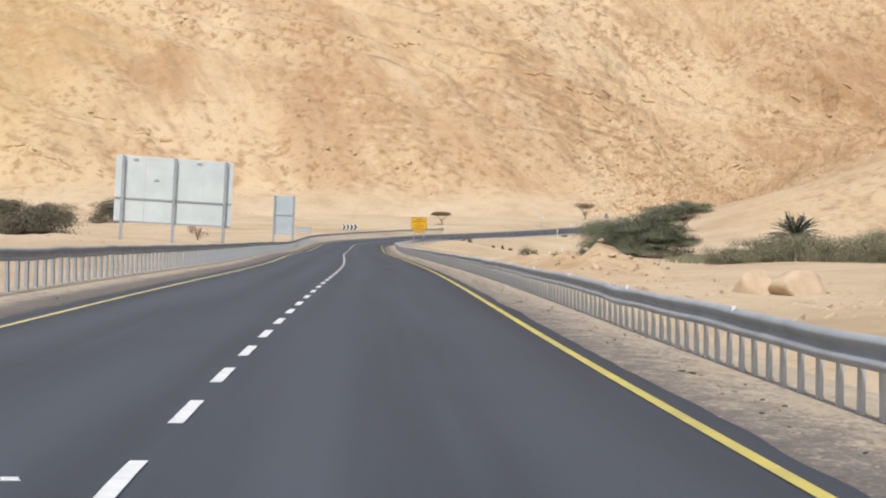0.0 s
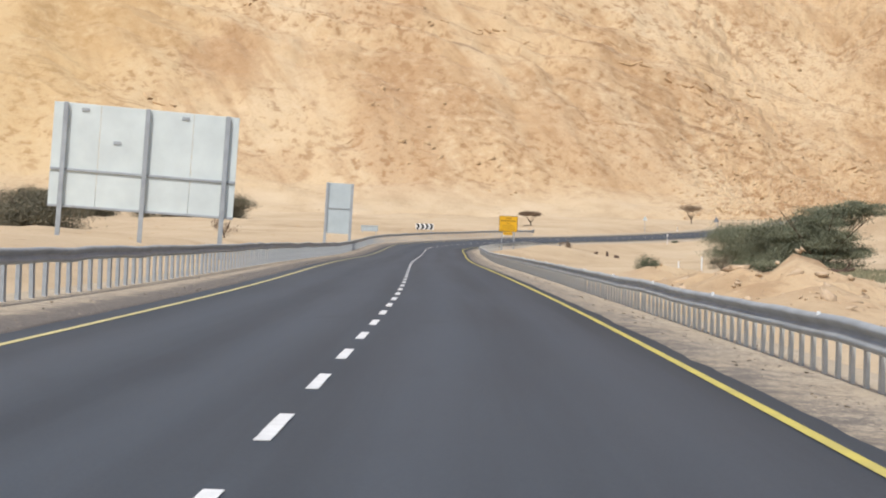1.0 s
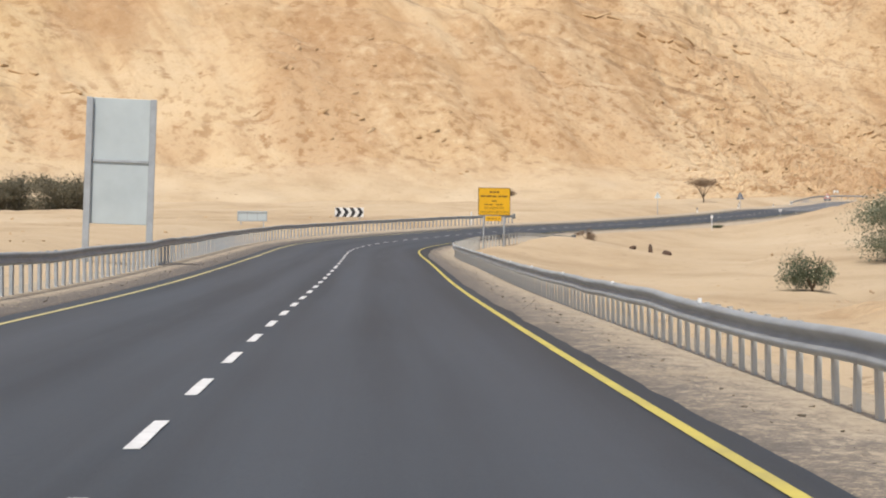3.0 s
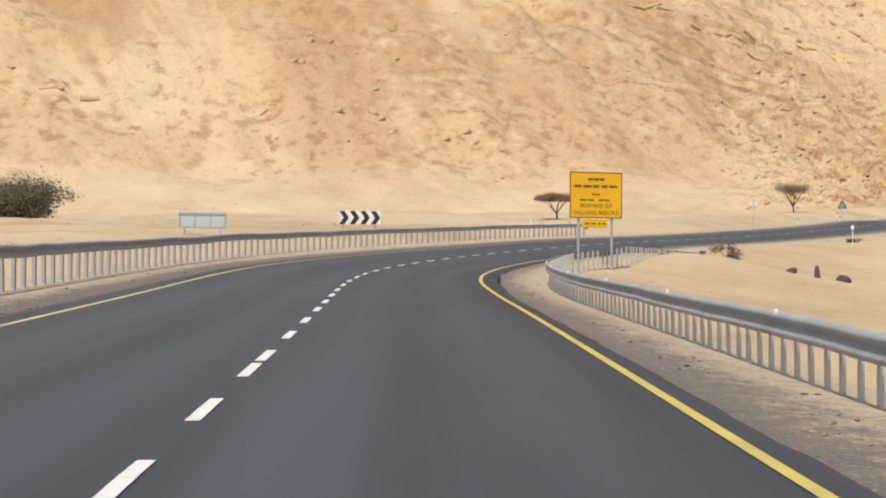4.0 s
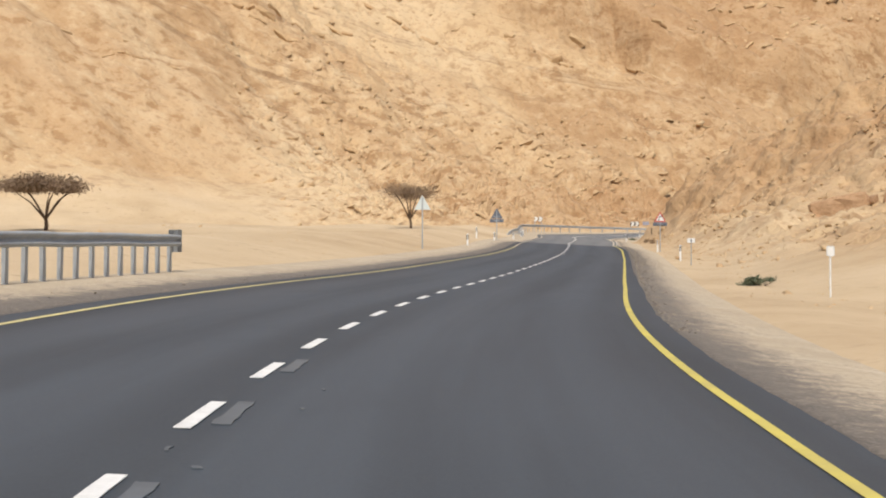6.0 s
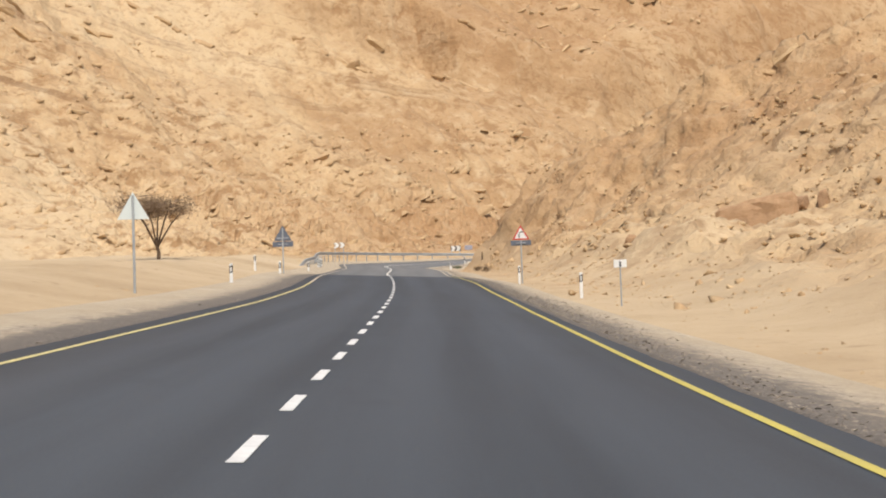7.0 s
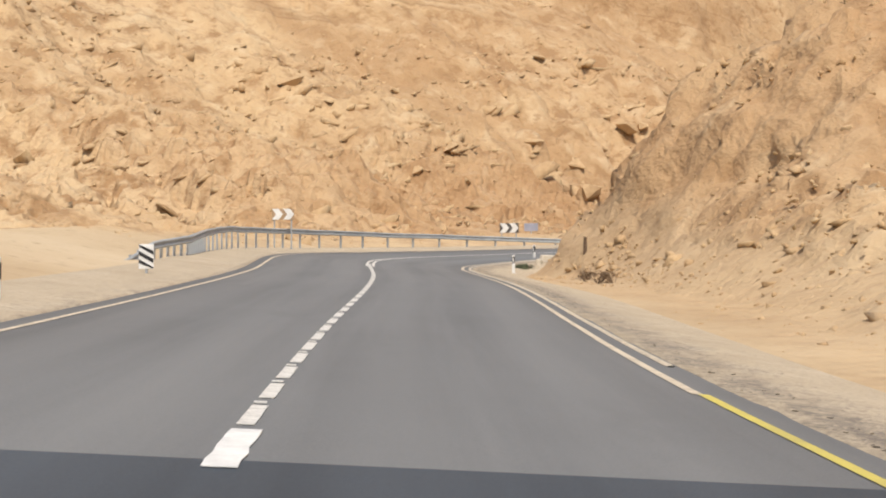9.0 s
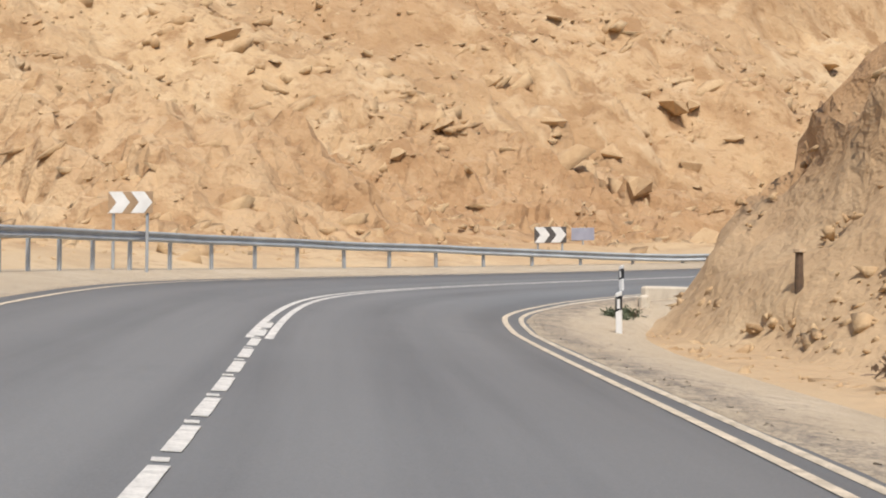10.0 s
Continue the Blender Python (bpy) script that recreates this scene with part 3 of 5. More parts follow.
SEAM = 345.5
road_1 = tagged(ribbon("road_1", -110, SEAM, [(-4.2, -.2), (-4.15, 0), (-1.8, 0), (0, 0), (1.8, 0), (4.15, 0), (4.2, -.2)], M_ASPHALT, shift=edge_shift), "smooth dark new asphalt carriageway", "road", kind="structure")
road_2 = tagged(ribbon("road_2", SEAM, 468, [(-4.1, -.2), (-4.05, 0), (-1.8, 0), (0, 0), (1.8, 0), (4.2, 0), (4.25, -.2)], M_ASPHALT_OLD, shift=edge_shift), "older pale grey worn asphalt carriageway", "road", kind="structure")
for _end, _a, _b in (("", -110, SEAM), ("_old", SEAM, 468)):
    _c = 1.0 if not _end else 0.5
    tagged(ribbon("verge_left" + _end, _a, _b, [(-7.5, -.35), (-6.7, .08), (-6.0, .08), (-5.2, .03), (-4.75, .012), (-4.35, .008), (-4.04, .005), (-4.0, -.1)], M_VERGE, 0.35, 0.3, 0, [0, .02, .1, .45 * _c, .9 * _c, 1.1 * _c, 1.2 * _c, 1.2 * _c], edge_shift, 2), "trodden sandy gravel verge with dark crumbs at the asphalt", "verge", kind="structure")
    tagged(ribbon("verge_right" + _end, _a, _b, [(3.95, -.1), (4.0, .005), (4.32, .006), (4.6, -.005), (4.95, -.02), (5.4, -.05), (6.2, -.14), (7.1, -.65)], M_VERGE, 0.35, 0.3, 7, [1.2 * _c, 1.15 * _c, .95, .8, .55, .3, .1, 0], edge_shift, 2), "trodden sandy gravel verge with dark crumbs at the asphalt", "verge", kind="structure")

# ---- road markings ----
def dash_mesh(length, width, jag=0.0):
    bm = bmesh.new()
    box(bm, -width / 2, 0, 0, width / 2, length, 0.006)
    bmesh.ops.subdivide_edges(bm, edges=[e for e in bm.edges if abs((e.verts[0].co - e.verts[1].co).y) > length * .5], cuts=5)
    for v in bm.verts:
        v.co.x += jag * noise.noise(Vector((v.co.x * 9, v.co.y * 5, jag * 100)))
    return bm


def place_on_road(ob, s, lat, h=0.0):
    t = heading(s)
    a, b = on_road(s, lat, h), on_road(s + 0.5, lat, h)
    right = on_road(s, lat + 0.5, h) - a
    ahead = (b - a).normalized()
    up = right.cross(ahead).normalized()
    right = ahead.cross(up).normalized()
    ob.matrix_world = Matrix((right, ahead, up)).transposed().to_4x4()
    ob.matrix_world.translation = a
    return ob


centre_line = tagged(new("centre_line"), "broken white centre line of thick road paint", "road marking", kind="structure")
DASH_LENGTH = 1.3
# far ends of some dashes, and how many dashes lie from each to the next
DASH_ENDS = [-36.5, 24.85, 41, 55.75, 73.85, 91.6, 109.65, 165.5, 171.6, 173.2, 182.6, 202.5, 219.9, 236.6, 292.8, 309.5, 329.5, 345]
DASH_COUNTS = [21, 6, 5, 6, 6, 6, 19, 2, 1, 3, 7, 6, 6, 19, 6, 7, 5]
_dash_data = None
for _a, _b, _n in zip(DASH_ENDS, DASH_ENDS[1:], DASH_COUNTS):
    for _k in range(_n):
        if _dash_data is None:
            _d = part("dash", dash_mesh(DASH_LENGTH, 0.108, 0.006), M_WHITE_PAINT, centre_line)
            _dash_data = _d.data
        else:
            _d = new("dash", _dash_data)
            _d.parent = centre_line
        place_on_road(_d, _a + (_b - _a) * _k / _n - DASH_LENGTH, 0.0, 0.006)
# closely set blocks on the old surface, with remnants of older paint between them
_block = _bit = None
for _n in range(29):
    _s = SEAM + 1.45 + _n * 1.6
    if _block is None:
        _d = part("dash", dash_mesh(1.08, 0.125, 0.008), M_WORN_PAINT, centre_line)
        _block = _d.data
        _d2 = part("dash", dash_mesh(0.12, 0.1, 0.015), M_WORN_PAINT, centre_line)
        _bit = _d2.data
    else:
        _d, _d2 = new("dash", _block), new("dash", _bit)
        _d.parent = _d2.parent = centre_line
    _lat = float(np.interp(_s, [340, 375], [-.08, -.1]))
    place_on_road(_d, _s, _lat, 0.006)
    place_on_road(_d2, _s + 1.24, _lat - .02, 0.005)
for _lat in (-0.2, 0.04):
    tagged(ribbon("solid_line", 389.8, 466, [(_lat - .055, .006), (_lat + .055, .006)], M_WORN_PAINT, 0.5), "double solid white line through the bend", "road marking", kind="structure")
place_on_road(part("dash", dash_mesh(1.5, 0.2, 0.03), M_WHITE_PAINT, centre_line), SEAM - .3, -.05, .007)
M_OLD_PAINT = worn("blacked_out_paint", (0.12, 0.135, 0.15), (0.075, 0.085, 0.095), 2.0, 0.6, 0, 0.1)
for _s, _lat in ((235.3, .19), (238.5, .19), (241.8, .16)):
    _d = part("erased_dash", dash_mesh(1.15, 0.11, 0.03), M_OLD_PAINT)
    place_on_road(_d, _s, _lat, 0.003)
    tagged(_d, "blacked-out older dash beside the centre line", "road marking", "erased dashes", "structure")
for _s, _lat, _l, _w in ((21.3, -.58, .1, .14), (237.4, .08, .16, .05), (236.9, .33, .07, .1), (239.4, .6, .09, .06), (240.6, .62, .09, .05), (242.2, .02, .12, .04), (21.2, -.8, .08, .1)):
    _d = part("paint_scrap", dash_mesh(_l, _w, 0.08), M_OLD_PAINT if _s > 100 else M_WHITE_PAINT)
    place_on_road(_d, _s, _lat, 0.003)
    tagged(_d, "thin scrap of worn road paint", "road marking", "scraps of paint", "structure")
tagged(ribbon("edge_line_right", -110, SEAM + 5, [(3.6, .007), (3.705, .007)], M_YELLOW_PAINT, 1.0, shift=edge_shift), "solid yellow edge line", "road marking", kind="structure")
tagged(ribbon("edge_line_left", -110, SEAM - 20, [(-3.705, .007), (-3.6, .007)], M_YELLOW_PALE, 1.0, shift=edge_shift), "solid yellow edge line", "road marking", kind="structure")
tagged(ribbon("edge_line_right_worn", SEAM + 5, 466, [(3.54, .007), (3.65, .007)], M_DUSTY_PAINT, 0.5, shift=edge_shift), "worn pale edge line", "road marking", kind="structure")
tagged(ribbon("edge_line_left_worn", SEAM - 20, 466, [(-3.71, .007), (-3.61, .007)], M_DUSTY_PAINT, 0.5, shift=edge_shift), "worn pale edge line", "road marking", kind="structure")

tagged(ribbon("edge_strip", SEAM + 8, 425, [(3.86, .004), (3.88, .02), (3.94, .02), (3.96, .004)], M_DUSTY_PAINT, 0.5, shift=edge_shift), "dusty pale raised strip along the edge of the old asphalt", "road marking", kind="structure")


# ---- guard rails ----
RAIL_SECTION = [(0.0, -.135), (0.028, -.13), (0.07, -.095), (0.07, -.06), (0.015, -.02), (0.0, 0.005), (0.015, .03), (0.07, .07), (0.07, .1), (0.028, .13), (0.0, .135)]


def guard_rail(path_fn, u0, u1, side, post_step, name_label, top=0.75, beam_len=4.0, post_w=0.1, post_metal=M_ZINC, post_d=0.07):
    """A W-beam on posts. path_fn(u) gives the foot of the rail; side +1: the road lies to the left of the rail."""
    root = tagged(new("guard_rail"), name_label, "guard rail")

    def frame_at(u):
        a, b = path_fn(u), path_fn(u + 0.2)
        d = (b - a)
        d.z = 0
        d.normalize()
        return a, d, Vector((-d.y, d.x, 0)) * side     # towards the road
    beams = max(1, round((u1 - u0) / beam_len))
    edge = np.linspace(u0, u1, beams + 1)
    for a, b in zip(edge, edge[1:]):
        verts, faces = [], []
        cuts = 8
        n = len(RAIL_SECTION)
        for k in range(cuts + 1):
            u = a + (b + 0.12 - a) * k / cuts
            p, d, w = frame_at(u)
            p = p + Vector((0, 0, .05 * noise.noise(Vector((u * .16, side, 1.0))) + .03 * noise.noise(Vector((u * .5, side, 4.0)))))
            for off, h in RAIL_SECTION:
                verts.append(p + w * (off + 0.08 + (0.006 if k == cuts else 0)) + Vector((0, 0, top - .135 + h)))
        for k in range(cuts):
            for j in range(n - 1):
                i = k * n + j
                faces.append((i, i + 1, i + 1 + n, i + n))
        me = bpy.data.meshes.new("beam")
        me.from_pydata(verts, [], faces)
        me.materials.append(M_ZINC)
        for pl in me.polygons:
            pl.use_smooth = True
        ob = new("beam", me)
        ob.parent = root
    data = None
    for u in (np.arange(u0 + 0.1, u1, post_step) if isinstance(post_step, float) else post_step):
        p, d, w = frame_at(u + .07 * noise.noise(Vector((u * 3.1, side, 8.0))))
        if data is None:
            bm = bmesh.new()
            box(bm, -post_w / 2, -.03, -.5, post_w / 2, -.024, top - .02)
            box(bm, -post_w / 2, -.024, -.5, -post_w / 2 + .006, post_d - .03, top - .02)
            box(bm, post_w / 2 - .006, -.024, -.5, post_w / 2, post_d - .03, top - .02)
            post = part("post", bm, post_metal, root)
            data = post.data
        else:
            post = new("post", data)
            post.parent = root
        post.matrix_world = Matrix.Translation(p) @ Matrix.Rotation(.05 * noise.noise(Vector((u * 2.3, side, 2.0))), 4, d) @ Matrix((d, -w, (0, 0, 1))).transposed().to_4x4()
    return root


def rail_nose(path_fn, u, side, top, parent):
    """The rounded end piece of a rail."""
    a, b = path_fn(u), path_fn(u + 0.2)
    d = (b - a).normalized()
    w = Vector((-d.y, d.x, 0)) * side
    bm = bmesh.new()
    pts = [a + w * .1, a + w * .12 + d * .25, a + w * .02 + d * .42, a - w * .12 + d * .4, a - w * .18 + d * .2]
    rings = [[bm.verts.new(p + Vector((0, 0, top - .36 + h))) for h in (-.06, .1, .28, .46)] for p in pts]
    for r0, r1 in zip(rings, rings[1:]):
        for k in range(3):
            bm.faces.new((r0[k], r0[k + 1], r1[k + 1], r1[k]))
    bmesh.ops.solidify(bm, geom=bm.faces[:], thickness=.012)
    return part("end_piece", bm, M_ZINC, parent)


# right-hand rail: along the road, then straight on into a bank of sand
def right_rail_foot(u):
    lat = float(np.interp(u, [-60, 100, 170, 190, 206, 213, 219, 231], [5.2, 5.2, 5.5, 5.5, 5.95, 6.3, 8.1, 9.9]))
    return on_road(u, lat, float(np.interp(u, [206, 213, 219, 225, 231], [-.14, -.05, .1, -.15, -.5])))


rail_right = guard_rail(right_rail_foot, -60, 231, +1, 0.5, post_w=0.075, post_d=0.045, post_metal=M_ZINC_PALE, name_label= "galvanised guard rail on close posts, sinking into a sand bank")
left_foot = lambda u: on_road(u, float(np.interp(u, [0, 150, 210, 263], [-6.0, -6.0, -6.1, -6.4])), .1)
rail_left = guard_rail(left_foot, -60, 261.2, -1, 0.8, "galvanised steel guard rail on closely set posts beside the verge", top=0.85, post_w=0.13)
rail_nose(left_foot, 261.2, -1, .85, rail_left)
rail_nose(right_rail_foot, 231, 1, .75, rail_right)
guard_rail(lambda u: on_road(u, float(np.interp(u, [378, 386, 420], [-7.9, -6.4, -6.4])), float(np.interp(u, [378.4, 380, 382, 385.5, 392, 403, 411, 417, 422, 432], [-.95, -.75, -.3, -.1, .1, .25, .15, -.13, -.45, -.55]))), 378.5, 462, -1, list(np.arange(380.4, 391, .7)) + list(np.arange(391.5, 462, 1.33)), "galvanised steel guard rail round the outside of the hairpin", top=0.85)


_refl = None
for _u in np.arange(-20, 205, 6.0):
    a, b = right_rail_foot(_u), right_rail_foot(_u + .2)
    d = (b - a).normalized()
    if _refl is None:
        _r = part("reflector", box(bmesh.new(), -.022, -.012, -.03, .022, .012, .03, .006), M_WHITE, rail_right, "small white reflector")
        _refl = _r.data
    else:
        _r = new("reflector", _refl)
        _r.parent = rail_right
        _r["label"] = "small white reflector"
    _r.matrix_world = Matrix.Translation(a + Vector((-d.y, d.x, 0)) * .12 + Vector((0, 0, .75))) @ Matrix.Rotation(math.atan2(d.y, d.x) - math.pi / 2, 4, "Z")


# ---- signs ----
def ground_z(x, y):
    return float(terrain(np.array([x], float), np.array([y], float))[0][0])


def standing(x, y, turn):
    """A pose on the ground; turn in degrees about the vertical, 0 facing back towards -y."""
    return pose(x, y, ground_z(x, y), 0, 0, turn)


def pole(x, y, z0, z1, r=0.04):
    return tube(bmesh.new(), [(x, y, z0), (x, y, z1)], [r, r], 10)


def board(x0, z0, x1, z1, y0, y1, bevel=0.012):
    return box(bmesh.new(), x0, y0, z0, x1, y1, z1, bevel)


def flat_shape(points, y0, y1):
    """A plate cut to an outline given as (x, z)."""
    bm = bmesh.new()
    f = bm.faces.new([bm.verts.new((x, y0, z)) for x, z in points])
    r = bmesh.ops.extrude_face_region(bm, geom=[f])
    for v in r["geom"]:
        if isinstance(v, bmesh.types.BMVert):
            v.co.y = y1
    bmesh.ops.recalc_face_normals(bm, faces=bm.faces)
    return bm


def lettering(text, size, parent, x, z, y, material, width):
    cu = bpy.data.curves.new("lettering", "FONT")
    cu.body, cu.size, cu.align_x, cu.extrude = text, size, "CENTER", 0.002
    tmp = bpy.data.objects.new("lettering", cu)
    scene.collection.objects.link(tmp)
    me = bpy.data.meshes.new_from_object(tmp.evaluated_get(bpy.context.evaluated_depsgraph_get()))
    bpy.data.objects.remove(tmp)
    xs = [v.co.x for v in me.vertices]
    k = width / (max(xs) - min(xs))
    for v in me.vertices:
        v.co = Vector((v.co.x * k, -v.co.z, v.co.y))
    me.materials.clear()
    me.materials.append(material)
    ob = new("lettering", me)
    ob.parent = parent
    ob.location = (x, y, z)
    return ob


# narrow sign's shade put into a darker grey; the low board shares it
M_SIGN_GREY = worn("shaded_grey_sign_back", (0.5, 0.56, 0.57), (0.4, 0.45, 0.46), 0.6, 0.5, 0.1, 0.03)
# large direction sign seen from behind
big = tagged(empty("direction_sign", standing(4.7, 106.6, 20) @ pose(0, 0, -.72, 0, 2.2, 0)), "back of a large pale aluminium direction sign on three posts", "road sign")
for k in range(4):
    part("sheet", board(-3.9 + k * 1.95 + .006, 2.0, -3.9 + (k + 1) * 1.95 - .006, 6.45, .1, .14), M_SIGN_BACK, big)
for x in (-3.4, 0, 3.4):
    part("post", box(bmesh.new(), x - .1, -.12, -.6, x + .1, .04, 6.45, .015), M_ZINC, big, "galvanised steel post")
part("crossbar", board(-3.9, 3.55, 3.9, 3.66, .04, .095), M_ZINC, big)
part("crossbar", board(-3.9, 2.0, 3.9, 2.1, .04, .095), M_ZINC, big)
for x, z in ((-2.6, 6.2), (1.6, 6.2), (-1.2, 4.9)):
    part("bracket", board(x - .16, z - .07, x + .16, z + .07, .06, .095, .01), M_ZINC, big, "small dark clamp")

narrow = tagged(empty("advance_sign", standing(1.4, 166.3, 14) @ pose(0, 0, 0, 0, 1.6, 0)), "back of a tall narrow sign between two posts", "road sign")
part("sheet", board(-.95, 1.45, .95, 5.75, .05, .09), M_SIGN_GREY, narrow)
for x in (-1.06, 1.06):
    part("post", box(bmesh.new(), x - .11, -.1, -.6, x + .11, .06, 5.75, .015), M_ZINC, narrow, "galvanised steel post")
part("crossbar", board(-.95, 3.55, .95, 3.65, 0, .045), M_ZINC, narrow)

# yellow warning sign
warn = tagged(empty("warning_sign", pose(12.55, 212.7, 3.2, 0, 0, 22)), "yellow falling-rocks warning board with black writing in three scripts", "road sign")
warn_board = part("board", board(-1.13, 2.28, 1.13, 4.12, -.03, 0, .02), M_YELLOW_SIGN, warn)
M_SIGN_INK = worn("faded_sign_ink", (0.17, 0.095, 0.015), (0.12, 0.065, 0.012), 3.0, 0.5, 0, 0.02)
for pts in ([-1.13, 2.28, 1.13, 2.315], [-1.13, 4.085, 1.13, 4.12], [-1.13, 2.315, -1.095, 4.085], [1.095, 2.315, 1.13, 4.085]):
    part("border", board(pts[0], pts[1], pts[2], pts[3], -.036, -.031, 0), M_BLACK, warn_board, "thin black border")
warn_small = part("small_board", board(-.62, 1.9, .5, 2.24, -.045, -.015), M_YELLOW_SIGN, warn, "small yellow plate under the board")
for x in (-.72, .72):
    part("post", pole(x, .06, -1.2, 4.08, .055), M_ZINC, warn, "galvanised steel post")
for z, xs in ((3.83, [(-.35, -.12), (-.08, .12), (.16, .36)]), (3.55, [(-.95, -.62), (-.56, -.2), (-.14, .14), (.24, .5), (.56, .92)]), (3.23, [(-.18, .16)]), (3.0, [(-.7, -.42), (-.36, -.1), (.12, .34), (.38, .6)]), (2.06, [(-.5, -.3), (-.2, -.02), (.08, .2), (.28, .4)])):
    h = .1 if z > 3.3 else .065
    for x0, x1 in xs:
        part("letter_bar", board(x0, z - h / 2, x1, z + h / 2, -.05 if z < 2.2 else -.037, -.044 if z < 2.2 else -.031, 0), M_SIGN_INK, warn_small if z < 2.2 else warn_board, "unreadable black writing")
lettering("BEWARE OF", .22, warn_board, 0, 2.7, -.037, M_SIGN_INK, 1.38)
lettering("FALLING ROCKS", .22, warn_board, 0, 2.42, -.037, M_SIGN_INK, 1.92)


M_BOARD_DARK = worn("dark_board", (0.1, 0.09, 0.085), (0.06, 0.055, 0.05), 3.0, 0.5, 0, 0.02)

# brown of the slope behind, so the camera sees little but the chevrons
M_BOARD_BROWN = worn("slope_brown_board", (0.40, 0.275, 0.165), (0.28, 0.185, 0.105), 3.0, 0.6, 0, 0.05)


def chevron_board(name, m, count, w, h, foot, label, arrow=M_BLACK, back=M_WHITE):
    root = tagged(empty(name, m), label, "road sign")
    face = part("board", board(-w / 2, foot, w / 2, foot + h, -.03, 0), back, root)
    pitch = w / count
    for k in range(count):
        x0, t, c = -w / 2 + k * pitch + pitch * .02, pitch * (.5 if arrow == M_BLACK else .6), pitch * (.42 if arrow == M_BLACK else .36)
        pts = [(x0, foot + .01), (x0 + t, foot + .01), (min(x0 + t + c, w / 2), foot + h / 2), (x0 + t, foot + h - .01), (x0, foot + h - .01), (x0 + c, foot + h / 2)]
        part("chevron", flat_shape(pts, -.036, -.031), arrow, face, "black chevron" if arrow == M_BLACK else "white chevron")
    for x in (-w * .4, w * .36):
        part("post", pole(x, .05, -.6, foot + h - .05, .04), M_ZINC, root, "galvanised steel post")
    return root


chevron_board("chevron_board", pose(-.7, 237.6, 4.85, 0, 0, 12), 4, 2.45, .8, 1.15, "white board with four black chevrons on two posts")
chevron_board("chevron_board", pose(71.7, 394.5, 12.9, 0, 0, -30), 2, 1.15, .56, 2.05, "brown board coloured like the slope, with two white chevrons behind the rail", M_WHITE, M_BOARD_BROWN)
chevron_board("chevron_board", pose(89.6, 404.6, 13.6, 0, 0, -36), 2, 1.2, .6, 1.5, "black board with two white chevrons behind the rail", M_WHITE, M_BOARD_DARK)

low = tagged(empty("low_board", pose(-4.8, 217.6, 4.6, 0, 0, 12)), "back of a low wide grey board with a metal grid", "road sign")
part("sheet", board(-1.05, .55, 1.05, 1.28, .03, .06), M_SIGN_GREY, low)
for x in (-1.0, -.35, .35, 1.0):
    part("stiffener", board(x - .025, .55, x + .025, 1.28, -.01, .028, 0), M_ZINC, low)
for z in (.6, 1.22):
    part("stiffener", board(-1.05, z - .025, 1.05, z + .025, -.03, -.012, 0), M_ZINC, low)
for x in (-.8, .8):
    part("post", pole(x, .0, -.6, .6, .04), M_ZINC, low)

M_BLUE_GREY = worn("blue_grey_film", (0.36, 0.37, 0.45), (0.26, 0.27, 0.33), 2.0, 0.5, 0, 0.03)
blue = tagged(empty("small_sign", pose(92.2, 406.6, 13.6, 0, 0, -36)), "small blue-grey sign behind the hairpin rail", "road sign")
part("board", board(-.45, 1.75, .45, 2.25, -.02, 0), M_BLUE_GREY, blue)
part("post", pole(0, .04, -.6, 2.2, .04), M_ZINC, blue)


def triangle_sign(m, side, foot, front, label):
    """A triangular sign on a pole with a plate under it."""
    root = tagged(empty("bend_sign", m), label, "road sign")
    h = side * .866

    def tri(k, lift):
        c = foot + h / 3
        return [(-side / 2 * k, c - h / 3 * k + lift), (side / 2 * k, c - h / 3 * k + lift), (0, c + h * 2 / 3 * k + lift)]
    plate = part("plate", flat_shape(tri(1, 0), -.02, 0), M_RED if front else M_DARK_METAL, root, "red-bordered triangle" if front else "grey back of the triangle")
    lower = part("plate", board(-.55, foot - .32, .55, foot - .04, -.015, 0), M_DARK_METAL, root, "dark grey plate under the triangle")
    if front:
        part("face", flat_shape(tri(.74, -.0), -.027, -.021), M_WHITE, plate, "white face")
        bm = bmesh.new()
        c = foot + h * .3
        pts = [(-.1, c - .13)] + [(-.1 + .15 * (1 - math.cos(a)), c + .03 + .15 * math.sin(a)) for a in (0, .5, 1.0, 1.5)] + [(.16, c + .185)]
        tube(bm, [(x, -.03, z) for x, z in pts], [.034] * len(pts), 6)
        part("arrow", bm, M_BLACK, plate, "black bend-to-the-right arrow")
    else:
        part("stiffener", board(-.3, foot + .12, .3, foot + .17, -.03, -.021, 0), M_ZINC, plate)
        part("stiffener", board(-.25, foot - .2, .25, foot - .16, -.03, -.016, 0), M_ZINC, lower)
    part("pole", pole(0, -.05 if not front else .03, -.6, foot + h * .8, .038), M_ZINC, root, "galvanised steel pole")
    if front:
        part("pole", pole(0, -.05, -.6, foot - .02, .038), M_ZINC, root, "galvanised steel pole")
        part("bar", board(-.26, foot - .2, .26, foot - .16, -.1, -.02, 0), M_ZINC, lower)
    return root


triangle_sign(standing(56.95, 327.7, -24), .92, 2.35, True, "red triangular bend sign with a grey plate on a steel pole")
triangle_sign(standing(45.0, 332.2, -22), .95, 2.1, False, "dark grey back of a triangular sign on a steel pole")
pale = tagged(empty("bend_sign", standing(30.3, 301.6, -18)), "pale back of a triangular sign on a steel pole", "road sign")
part("plate", flat_shape([(-.46, 2.15), (.46, 2.15), (0, 2.95)], -.02, 0), M_SIGN_BACK, pale)
part("pole", pole(0, -.05, -.6, 2.85, .038), M_ZINC, pale)

